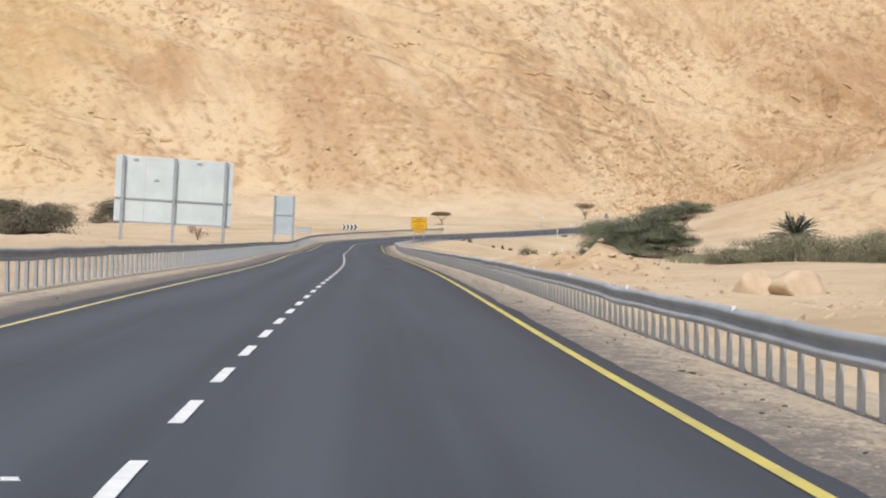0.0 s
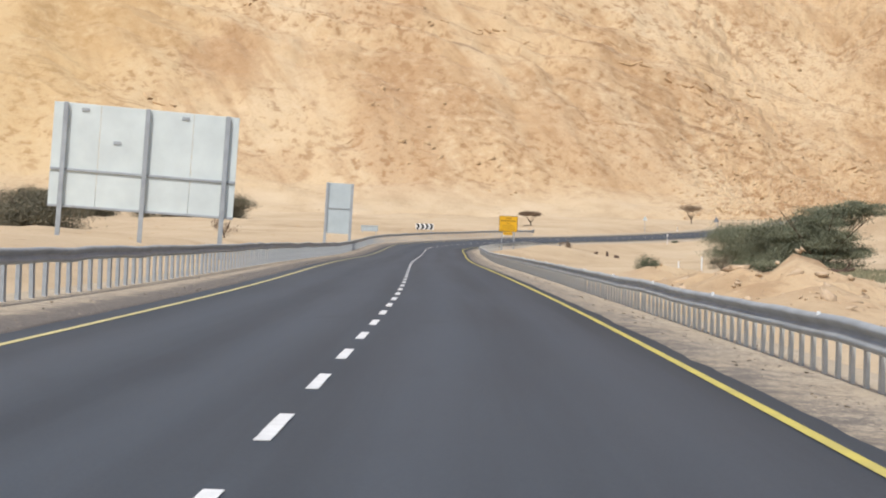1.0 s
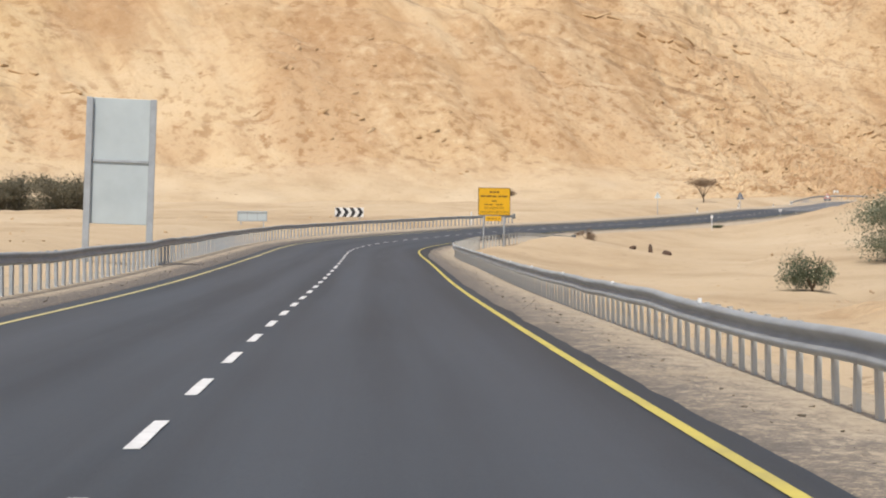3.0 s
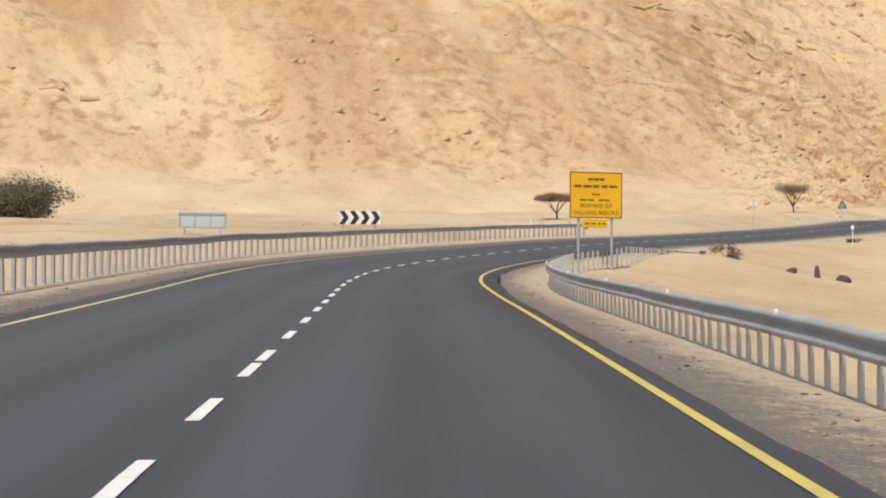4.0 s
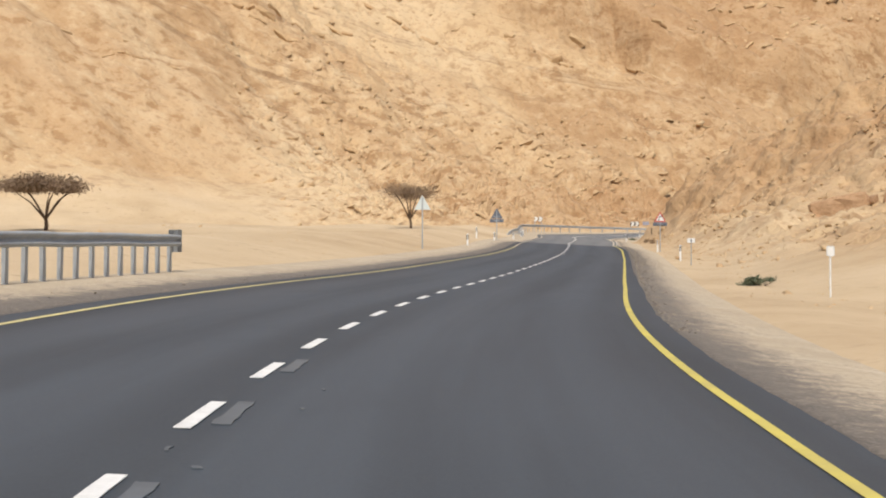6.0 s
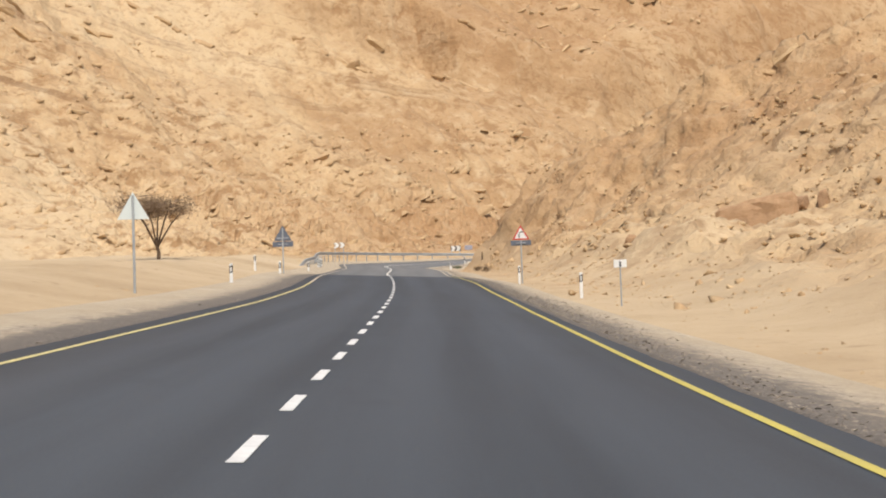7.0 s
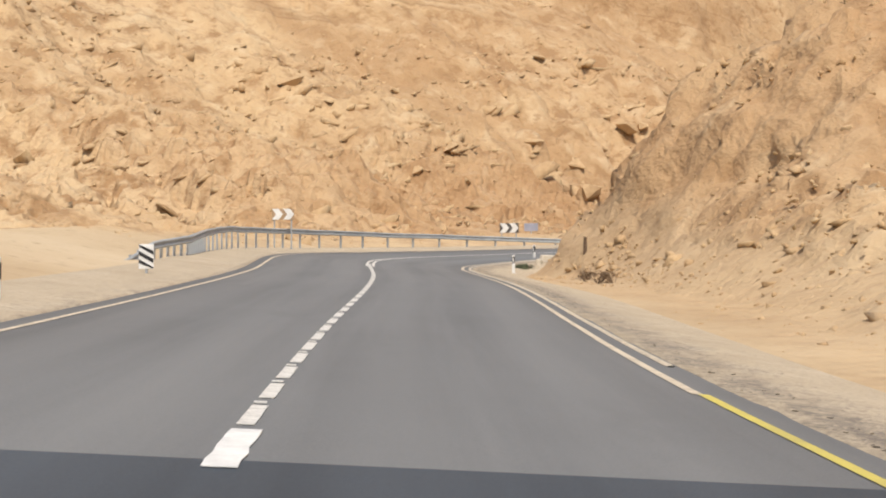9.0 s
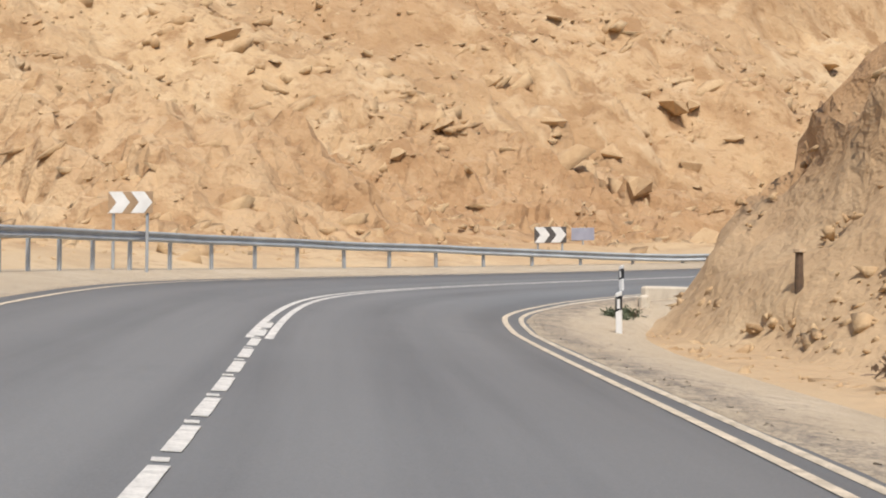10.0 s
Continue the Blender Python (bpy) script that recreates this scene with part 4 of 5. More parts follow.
km = tagged(empty("kilometre_sign", pose(45.6, 299.7, 7.25, 0, 0, -26)), "small white marker plate with dark figures on a thin post", "road sign")
km_plate = part("plate", board(-.21, 1.22, .21, 1.48, -.02, 0), M_WHITE, km)
for x0, x1 in ((-.03, .03),):
    part("figure_bar", board(x0, 1.25, x1, 1.43, -.027, -.021, 0), M_BLACK, km_plate, "unreadable dark figure")
part("post", pole(0, .03, -.5, 1.45, .025), M_ZINC, km)


# ---- delineator posts ----
def delineator(m, label="white plastic delineator post with a black band"):
    root = tagged(empty("delineator_post", m), label, "road post", "delineator posts along the road")
    bm = bmesh.new()
    box(bm, -.06, -.04, -.4, .06, .04, .78, .012)
    for v in bm.verts:
        if v.co.z > .7:
            v.co.z += v.co.x * .35
    part("body", bm, M_WHITE, root)
    bm = bmesh.new()
    box(bm, -.065, -.045, .58, .065, .045, .86, .012)
    for v in bm.verts:
        v.co.z += v.co.x * .35
    band = part("band", bm, M_BLACK, root, "slanting black band")
    part("reflector", board(-.028, .63, .028, .81, -.052, -.046, 0), M_WHITE, band, "white reflector")
    bm = bmesh.new()
    box(bm, -.06, -.04, .86, .06, .04, .95, .012)
    for v in bm.verts:
        v.co.z += v.co.x * .35
    part("cap", bm, M_WHITE, root)
    return root


first_post = delineator(standing(49.0, 308.0, -24))
for x, y, turn in ((56.3, 326.8, -24), (36.6, 313.3, -24), (44.6, 331.6, -24), (52.7, 350.1, -22), (78.4, 382.3, -40), (84.4, 391.6, -70), (45.9, 340.2, -22)):
    copy_thing(first_post, standing(x, y, turn))

stub = tagged(empty("marker_post", standing(32.0, 163.9, 0)), "thin white marker post on the desert floor", "road post", "thin white posts")
part("body", box(bmesh.new(), -.06, -.045, -.4, .06, .045, 1.75, .02), M_WHITE, stub)
for x, y in ((30.8, 177.8), (55.6, 166.9)):
    copy_thing(stub, standing(x, y, 0))
lone = tagged(empty("round_sign", standing(33.0, 265.2, -18)), "small white sign on a thin white post", "road sign")
part("plate", board(-.12, 1.3, .12, 1.62, -.02, 0, .03), M_WHITE, lone)
part("post", pole(0, .03, -.5, 1.55, .03), M_WHITE, lone)

hazard = tagged(empty("hazard_marker", standing(57.45, 361.0, -20)), "black and white striped marker leaning at the rail's end", "road sign")
hazard_board = part("board", board(-.18, .42, .18, 1.02, -.02, 0), M_WHITE, hazard)
for k in range(3):
    z = .46 + k * .2
    part("stripe", flat_shape([(-.175, z + .1), (.175, max(z - .1, .425)), (.175, max(z + .0, .44)), (-.175, min(z + .2, 1.015))], -.027, -.021), M_BLACK, hazard_board, "slanting black stripe")
part("post", pole(0, .03, -.5, .95, .03), M_ZINC, hazard)

M_CONCRETE = worn("pale_concrete", (0.62, 0.56, 0.46), (0.45, 0.39, 0.31), 3.0, 0.85, 0, 0.3, 40)
wall_pts = [on_road(409.9, 6.0), on_road(412.2, 5.2), on_road(418.5, 4.75)]
head = tagged(new("culvert_headwall"), "low whitewashed concrete headwall of a culvert", "culvert")
for (x0, y0, z0), (x1, y1, z1) in zip(wall_pts, wall_pts[1:]):
    d = Vector((x1 - x0, y1 - y0, 0))
    bm = bmesh.new()
    box(bm, 0, -.12, -.8, d.length + .03, .13, .24, .06)
    w = part("wall", bm, M_CONCRETE, head)
    w.matrix_world = Matrix.Translation((x0, y0, (z0 + z1) / 2 - .05)) @ Matrix.Rotation(math.atan2(d.y, d.x), 4, "Z")


# ---- plants ----
def leaf_material(name, a, b, c):
    m, nt, p = node_material(name)
    geo = nt.nodes.new("ShaderNodeNewGeometry")
    col = ramp(nt, geo.outputs["Random Per Island"], [(0.1, a), (0.5, b), (0.9, c)])
    link(nt, mix(nt, 0.3, col, ramp(nt, noise_node(nt, 1.2, 3), [(0.35, a), (0.65, c)])), p.inputs["Base Color"])
    p.inputs["Roughness"].default_value = 0.7
    return m


M_LEAF_GREEN = leaf_material("acacia_leaves", (0.045, 0.06, 0.03), (0.085, 0.105, 0.055), (0.13, 0.15, 0.085))
M_LEAF_ACACIA = leaf_material("grey_green_leaves", (0.095, 0.11, 0.062), (0.155, 0.17, 0.105), (0.23, 0.235, 0.155))
M_LEAF_DULL = leaf_material("dusty_leaves", (0.075, 0.07, 0.042), (0.12, 0.11, 0.07), (0.18, 0.155, 0.10))
M_LEAF_DRY = leaf_material("dry_twigs", (0.12, 0.075, 0.045), (0.19, 0.125, 0.075), (0.27, 0.19, 0.12))
M_PALM = leaf_material("palm_fronds", (0.035, 0.075, 0.06), (0.06, 0.115, 0.09), (0.10, 0.165, 0.13))
M_REED = leaf_material("reeds", (0.11, 0.115, 0.06), (0.18, 0.175, 0.1), (0.28, 0.25, 0.15))


def leaf_cloud(rng, blobs, leaves, size):
    """Many small bent leaflets in a few flattened clumps (x, y, z, rx, ry, rz)."""
    vol = np.array([b[3] * b[4] * b[5] for b in blobs]) ** 0.7
    at = np.array(blobs)[rng.choice(len(blobs), leaves, p=vol / vol.sum())]
    v = rng.normal(size=(leaves, 3))
    v *= (rng.uniform(.1, 1.0, leaves) ** .5 * (1 + .25 * rng.normal(size=leaves)) / np.linalg.norm(v, axis=1))[:, None]
    c = at[:, :3] + v * at[:, 3:] * np.stack([np.ones(leaves), np.ones(leaves), np.where(v[:, 2] > 0, 1.0, .7)], 1)
    a, b = rng.normal(size=(leaves, 3)) * size, rng.normal(size=(leaves, 3)) * size * .6
    verts = np.stack([c - a, c + b * .5, c + a, c - b * .5 + [0, 0, size * .2]], 1).reshape(-1, 3)
    faces = np.arange(leaves * 4).reshape(-1, 4)
    me = bpy.data.meshes.new("crown")
    me.from_pydata(verts.tolist(), [], faces.tolist())
    return me


def tree(name, x, y, height, width, label, leaf, leaves, seed, crown_low=0.5, flat=0.22, limbs=6, clumps=14, lift=0.0, group="", thick=1.0, leaf_size=1.0, masses=None):
    rng = np.random.default_rng(seed)
    root = tagged(empty(name, pose(x, y, ground_z(x, y) - .05 + lift)), label, "shrub" if "shrub" in name else "tree", group)
    bm = bmesh.new()
    fork = height * crown_low * .45
    r0 = max(.03, height * .04 * thick)
    tube(bm, [(0, 0, -.3), (.02 * height, .01 * height, fork * .5), (0.0, 0.03 * height, fork)], [r0 * 1.25, r0, r0 * .85], 8)
    part("trunk", bm, M_BARK, root)
    blobs = []
    for k in range(limbs):
        a = 2 * math.pi * k / limbs + rng.uniform(-.4, .4)
        reach = width * .5 * rng.uniform(.45, .8)
        tip = (math.cos(a) * reach, math.sin(a) * reach, height * rng.uniform(.78, .9))
        mid = (tip[0] * .45 + rng.uniform(-.1, .1), tip[1] * .45 + rng.uniform(-.1, .1), fork + (tip[2] - fork) * .55)
        part("limb", tube(bmesh.new(), [(0, 0.03 * height, fork * .9), mid, tip], [r0 * .6, r0 * .4, r0 * .12], 6), M_BARK, root)
    for mx, my, mz, reach, tall, count in masses or ():
        for k in range(count):
            v = rng.normal(size=3) * .45
            q = reach * rng.uniform(.4, .75)
            blobs.append((mx + v[0] * reach, my + v[1] * reach, max(.4, mz + v[2] * tall), q, q, max(.3, tall * rng.uniform(.25, .5))))
    for k in range(0 if masses else clumps):
        a, rr = rng.uniform(0, 2 * math.pi), width * .5 * math.sqrt(rng.uniform(0, 1)) * .82
        s = width * rng.uniform(.13, .24)
        zc = height * (crown_low + (1 - crown_low) * rng.uniform(.45 if crown_low > .3 else .12, .8)) - flat * height * .25 * (rr / (width * .5)) ** 2
        blobs.append((math.cos(a) * rr, math.sin(a) * rr, zc, s, s, max(.12, height * flat * rng.uniform(.5, 1.0))))
    me = leaf_cloud(rng, blobs, leaves, max(.045, width * .012 * leaf_size))
    me.materials.append(leaf)
    ob = new("crown", me)
    ob.parent = root
    return root


# acacias on the flat left of the road, far from it
for n, (x, y, h, w) in enumerate(((-45, 296, 4.6, 12), (-57, 300, 5.0, 13), (-70, 292, 4.6, 12), (-84, 300, 5.2, 13), (-36, 190, 4.4, 11), (-49, 200, 4.6, 12))):
    tree("acacia", x, y, h * 1.2, w, "dusty dark green acacia on the desert flat", M_LEAF_DULL, 22000, 20 + n, .02, .3, 6, 34, -.6, "acacias in the distance", .8, .75)
tree("dry_shrub", -5.7, 156.5, 1.7, 2.2, "bare brown shrub on the sand", M_LEAF_DRY, 700, 31, .3, .4, 6, 8)
tree("dark_shrub", -57.5, 241, 1.6, 5.0, "low dark brown shrub on the sand", M_LEAF_DRY, 2000, 32, .1, .5, 5, 10)
tree("umbrella_acacia", 10.3, 294.4, 2.5, 4.8, "small flat-topped acacia with a forked trunk", M_LEAF_DRY, 12000, 33, .58, .18, 8, 22, 0, "", .9, .9)
tree("sparse_acacia", 40.6, 342.0, 3.9, 4.6, "sparse acacia with several bare stems", M_LEAF_DRY, 8000, 34, .5, .22, 6, 20, 0, "", .7, .8)
tree("large_acacia", 43.9, 181, 6.2, 13, "broad dense dark green acacia crowding to the ground", M_LEAF_ACACIA, 110000, 35, .0, .26, 8, 60, -.1, "", .8, .42,
     [(-1.5, -1, .9, 4.0, .7, 16), (-3.2, 0, 2.4, 3.0, 1.9, 20), (.6, 0, 2.4, 3.2, 2.2, 26), (3.0, 1, 1.6, 2.4, 1.4, 12), (-3.6, -1, 3.6, 2.0, 1.0, 10), (-1.2, 0, 4.6, 2.6, 1.3, 18), (1.6, 0, 5.2, 2.6, 1.3, 18), (3.2, 0, 6.1, 1.9, .7, 12), (4.8, 0, 6.0, 1.5, .5, 8), (-5.4, 0, 2.4, 1.2, .6, 6)])
tree("green_shrub", 39.6, 205, 5.0, 9.0, "tall rounded green shrub beside the large acacia", M_LEAF_ACACIA, 70000, 73, .0, .28, 7, 48, -.2, "", .6, .5)
tree("low_shrub", 37.5, 181, 1.4, 4.0, "rounded green shrub beside the large acacia", M_LEAF_GREEN, 4500, 36, .1, .4, 5, 12)
tree("low_shrub", 35.7, 192, 1.5, 3.2, "small dry shrub on the sand", M_LEAF_DULL, 2200, 37, .1, .5, 5, 9)
tree("dry_shrub", 36.2, 161.0, .9, 2.6, "low rounded brown shrub on the sand", M_LEAF_DRY, 2600, 74, .02, .45, 5, 9, 0, "", .5, .8)
tree("low_shrub", 28.6, 186.9, 1.9, 2.9, "small grey-green shrub on the sand", M_LEAF_GREEN, 4600, 38, .1, .5, 5, 9)
tree("low_shrub", 19.0, 224.1, .8, 1.6, "small dry shrub beside dark stumps", M_LEAF_DRY, 1000, 39, .1, .5, 4, 6)
tree("low_shrub", 81.0, 386.0, .5, 1.6, "green weed beside the culvert", M_LEAF_GREEN, 900, 40, .1, .5, 4, 6)
tree("low_shrub", 34.6, 272.2, .35, 1.6, "flat green weed on the sand", M_LEAF_GREEN, 900, 41, .1, .5, 4, 6)

palm = tagged(empty("date_palm", pose(60.1, 183.7, ground_z(60.1, 183.7) - .5)), "young date palm with stiff grey-green fronds", "palm")
part("trunk", tube(bmesh.new(), [(0, 0, -.3), (.05, 0, 1.4), (0, .05, 2.9)], [.4, .34, .3], 10), M_BARK, palm)
_rng = np.random.default_rng(50)
for k in range(120):
    a, lift_a, ln = _rng.uniform(0, 2 * math.pi), _rng.uniform(-.1, 1.45), _rng.uniform(2.7, 3.7)
    verts, faces = [], []
    for j in range(26):
        u = j / 25
        out, z = ln * u * math.cos(lift_a), 2.9 + ln * u * math.sin(lift_a) - .6 * u * u
        wdt = .5 * math.sin(math.pi * min(1, .12 + u * .9)) + .02
        c = Vector((math.cos(a) * out, math.sin(a) * out, z))
        side = Vector((-math.sin(a), math.cos(a), 0))
        n = len(verts)
        verts += [c, c + side * wdt + Vector((0, 0, .12)) + Vector((math.cos(a), math.sin(a), 0)) * .25, c - side * wdt + Vector((0, 0, .12)) + Vector((math.cos(a), math.sin(a), 0)) * .25, c + Vector((math.cos(a), math.sin(a), 0)) * .12]
        faces += [(n, n + 1, n + 3), (n, n + 3, n + 2)]
    me = bpy.data.meshes.new("frond")
    me.from_pydata(verts, [], faces)
    me.materials.append(M_PALM)
    ob = new("frond", me)
    ob.parent = palm

verts, faces = [], []
_rng = np.random.default_rng(51)
for k in range(150):
    cx, cy = _rng.uniform(44.5, 70), _rng.uniform(150, 178)
    tall = .5 + .7 * min(1.0, max(0.0, (cx - 45 - (cy - 150) * .17) / 10))
    cz, hh = ground_z(cx, cy), tall * _rng.uniform(.4, 1.4)
    for j in range(70):
        x, y = cx + _rng.normal() * .9, cy + _rng.normal() * .9
        lean = _rng.normal(size=2) * .16 * hh
        h = hh * _rng.uniform(.3, 1.1)
        n = len(verts)
        w = _rng.uniform(.03, .07)
        verts += [(x - w, y, cz - .1), (x + w, y, cz - .1), (x + lean[0] * .6 + w, y + lean[1] * .6, cz + h * .6), (x + lean[0], y + lean[1], cz + h)]
        faces += [(n, n + 1, n + 2), (n, n + 2, n + 3)]
me = bpy.data.meshes.new("reeds")
me.from_pydata(verts, [], faces)
me.materials.append(M_REED)
tagged(new("reeds", me), "tall dusty green reeds and grass", "reeds", kind="stuff")


M_TAMARISK = leaf_material("tamarisk_sprays", (0.12, 0.125, 0.07), (0.19, 0.18, 0.105), (0.28, 0.245, 0.15))
for n, (x, y, h, w) in enumerate(((47.5, 160, 2.6, 5.5), (50.5, 163, 3.4, 6), (53.5, 166, 4.0, 6.5), (57, 163, 4.2, 6.5), (60, 158, 3.9, 6.5), (63.5, 161, 4.4, 7), (67, 157, 4.0, 7), (56, 172, 4.6, 6), (64, 170, 5.0, 7.5), (71, 164, 4.4, 7))):
    tree("tamarisk", x, y - 13, h * .8, w, "feathery dusty green tamarisk in the wadi", M_TAMARISK, 16000, 90 + n, .02, .3, 7, 28, -.2, "tamarisks in the wadi", .5, .5)


# ---- stones ----
def stone_mesh(seed, lumps=2, flat=0.75):
    """A broken stone: a ball with flat faces struck off it and a rough skin."""
    rng = np.random.default_rng(int(seed) + 900)
    bm = bmesh.new()
    bmesh.ops.create_icosphere(bm, subdivisions=lumps, radius=1.0)
    cuts = [(Vector(rng.normal(size=3)).normalized(), rng.uniform(.45, .8)) for _ in range(9)]
    for v in bm.verts:
        for nrm, d in cuts:
            k = v.co.dot(nrm)
            if k > d:
                v.co -= nrm * (k - d)
        q = v.co * 2.0 + Vector((seed * 3.7, seed * 1.3, 0))
        v.co *= 1 + .16 * noise.noise(q) + .08 * noise.noise(q * 3.1)
        v.co.z *= flat
    return bm


def broken_mesh(seed, corners=13):
    """A sharp-edged broken block."""
    rng = np.random.default_rng(int(seed) + 500)
    bm = bmesh.new()
    pts = [bm.verts.new(Vector(rng.uniform(-1, 1, 3)) * .55 + Vector(rng.normal(size=3)).normalized() * .5) for _ in range(corners)]
    r = bmesh.ops.convex_hull(bm, input=pts)
    bmesh.ops.delete(bm, geom=[v for v in bm.verts if not v.link_faces], context="VERTS")
    bmesh.ops.triangulate(bm, faces=bm.faces[:])
    bm.verts.index_update()
    return bm


def stone_material(name, a, b):
    m, nt, p = node_material(name)
    geo = nt.nodes.new("ShaderNodeNewGeometry")
    c = ramp(nt, geo.outputs["Random Per Island"], [(0.0, a), (1.0, b)])
    g = noise_node(nt, 2.2, 6, 0.75)
    link(nt, mix(nt, 0.5, c, ramp(nt, g, [(0.35, a), (0.65, b)])), p.inputs["Base Color"])
    p.inputs["Roughness"].default_value = 0.95
    bump(nt, p, g, 0.8, 0.12)
    return m


M_STONE = stone_material("ochre_stone", (0.41, 0.262, 0.135), (0.56, 0.405, 0.235))
M_STONE_PALE = stone_material("pale_boulder", (0.42, 0.3, 0.18), (0.58, 0.44, 0.3))
M_STUMP = worn("charred_stump", (0.12, 0.075, 0.05), (0.05, 0.03, 0.022), 5.0, 0.95, 0, 0.6, 30)
for n, (x, y, r, zz) in enumerate(((40.1, 83.8, 1.5, .2), (42.0, 83.0, 1.55, 0))):
    b = part("boulder", stone_mesh(n + 3, 3, .8), M_STONE_PALE, None, "", True)
    b.matrix_world = pose(x, y, ground_z(x, y) + zz, 0, 0, 40 * n) @ Matrix.Scale(r, 4)
    tagged(b, "large pale ochre boulder on the spoil bank", "boulder", "pair of boulders")
for n, (x, y, r) in enumerate(((22.7, 228.0, .35), (24.1, 229.0, .4), (25.3, 228.3, .45))):
    b = part("stump", stone_mesh(n + 9, 2, 1.1), M_STUMP, None, "", True)
    b.matrix_world = pose(x, y, ground_z(x, y) + .1, 0, 0, 70 * n) @ Matrix.Diagonal((r, r * .7, r * (1.3 if n == 1 else .6), 1))
    tagged(b, "dark weathered stump on the sand", "stump", "stumps on the sand")


M_GRAVEL = stone_material("road_gravel", (0.10, 0.085, 0.073), (0.45, 0.38, 0.29))


def scatter(name, count, box_xy, sizes, label, material, seed, keep, small=2.0, bedded=0):
    """Loose stones lying on the ground, as one body of rubble."""
    rng = np.random.default_rng(seed)
    shapes = []
    for k in range(9):
        bm = broken_mesh(seed + k)
        bm.verts.ensure_lookup_table()
        shapes.append((np.array([v.co[:] for v in bm.verts]), np.array([[v.index for v in f.verts] for f in bm.faces])))
        bm.free()
    x, y = rng.uniform(box_xy[0], box_xy[1], count), rng.uniform(box_xy[2], box_xy[3], count)
    z, rock, tone, lat = terrain(x, y)
    ok = keep(x, y, z, rock, lat, rng)
    x, y, z = x[ok], y[ok], z[ok]
    steep = np.maximum(np.abs(terrain(x + .5, y)[0] - terrain(x - .5, y)[0]), np.abs(terrain(x, y + .5)[0] - terrain(x, y - .5)[0]))
    x, y, z = x[steep < 1.15], y[steep < 1.15], z[steep < 1.15]
    V, F, n = [], [], 0
    for k in range(len(x)):
        v, f = shapes[k % 9]
        r = sizes[0] * (sizes[1] / sizes[0]) ** (rng.uniform() ** small)
        a, tip = (rng.uniform(0, 6.28), rng.normal() * .45) if not bedded else (rng.normal() * .5, .35 + rng.normal() * .3)
        u = v * [r * rng.uniform(.8, 1.7 + .6 * bedded), r, r * rng.uniform(.55, 1.0 - .25 * bedded)]
        u = np.stack([u[:, 0] * math.cos(tip) - u[:, 2] * math.sin(tip), u[:, 1], u[:, 0] * math.sin(tip) + u[:, 2] * math.cos(tip)], 1)
        V.append(np.stack([x[k] + u[:, 0] * math.cos(a) - u[:, 1] * math.sin(a), y[k] + u[:, 0] * math.sin(a) + u[:, 1] * math.cos(a), z[k] + u[:, 2] - r * (.45 + .15 * bedded)], 1))
        F.append(f + n)
        n += len(v)
    V, F = np.concatenate(V), np.concatenate(F)
    me = bpy.data.meshes.new(name)
    me.vertices.add(len(V))
    me.vertices.foreach_set("co", V.ravel())
    me.loops.add(F.size)
    me.loops.foreach_set("vertex_index", F.ravel())
    me.polygons.add(len(F))
    me.polygons.foreach_set("loop_start", np.arange(len(F)) * 3)
    me.update(calc_edges=True)
    me.materials.append(material)
    return tagged(new(name, me), label, "stones", kind="stuff")


scatter("slope_rubble", 9000, (-115, 215, 385, 520), (.3, 1.5), "broken ochre rocks strewn over the mountain slope", M_STONE, 61, lambda x, y, z, rock, lat, rng: (rock > .4) & (lat < -8.5) & (rng.uniform(size=len(x)) < (.1 + .3 * smooth(x, -75, -40) + .4 * smooth(x, 10, 80)) * (.25 + smooth(fbm(x, y, 26, 3, 77), -.12, .2))), small=1.9, bedded=1)
scatter("fallen_blocks", 17000, (40, 160, 396, 465), (.1, 1.2), "large broken ochre blocks at the foot of the slope", M_STONE, 65, lambda x, y, z, rock, lat, rng: (rock > .4) & (lat < -9.5) & (rng.uniform(size=len(x)) < .3 + .7 * smooth(fbm(x, y, 12, 3, 78), -.1, .2)), small=2.8, bedded=1)
scatter("spur_rubble", 15000, (45, 110, 290, 392), (.05, .32), "loose stones on the slope beside the road", M_STONE, 62, lambda x, y, z, rock, lat, rng: (lat > 8.5) & (lat < 45))
scatter("spoil_stones", 3000, (28, 50, 60, 185), (.1, .75), "lumps of pale spoil heaped along the wadi", M_STONE_PALE, 66, lambda x, y, z, rock, lat, rng: (lat > 12) & (lat < 26))
scatter("floor_stones", 3000, (-40, 70, 20, 330), (.05, .3), "scattered small stones on the sand", M_STONE, 63, lambda x, y, z, rock, lat, rng: (np.abs(lat) > 7.6) & (np.abs(lat) < 45))
scatter("verge_stones", 9000, (28, 78, 258, 368), (.025, .15), "small pale and brown stones on the sand beside the road", M_STONE, 84, lambda x, y, z, rock, lat, rng: (lat > 6.8) & (lat < 11))
scatter("spur_blocks", 1500, (58, 100, 325, 392), (.1, .5), "angular brown blocks sticking out of the cut slope", M_STONE, 68, lambda x, y, z, rock, lat, rng: (rock > .5) & (lat > 10) & (lat < 40))


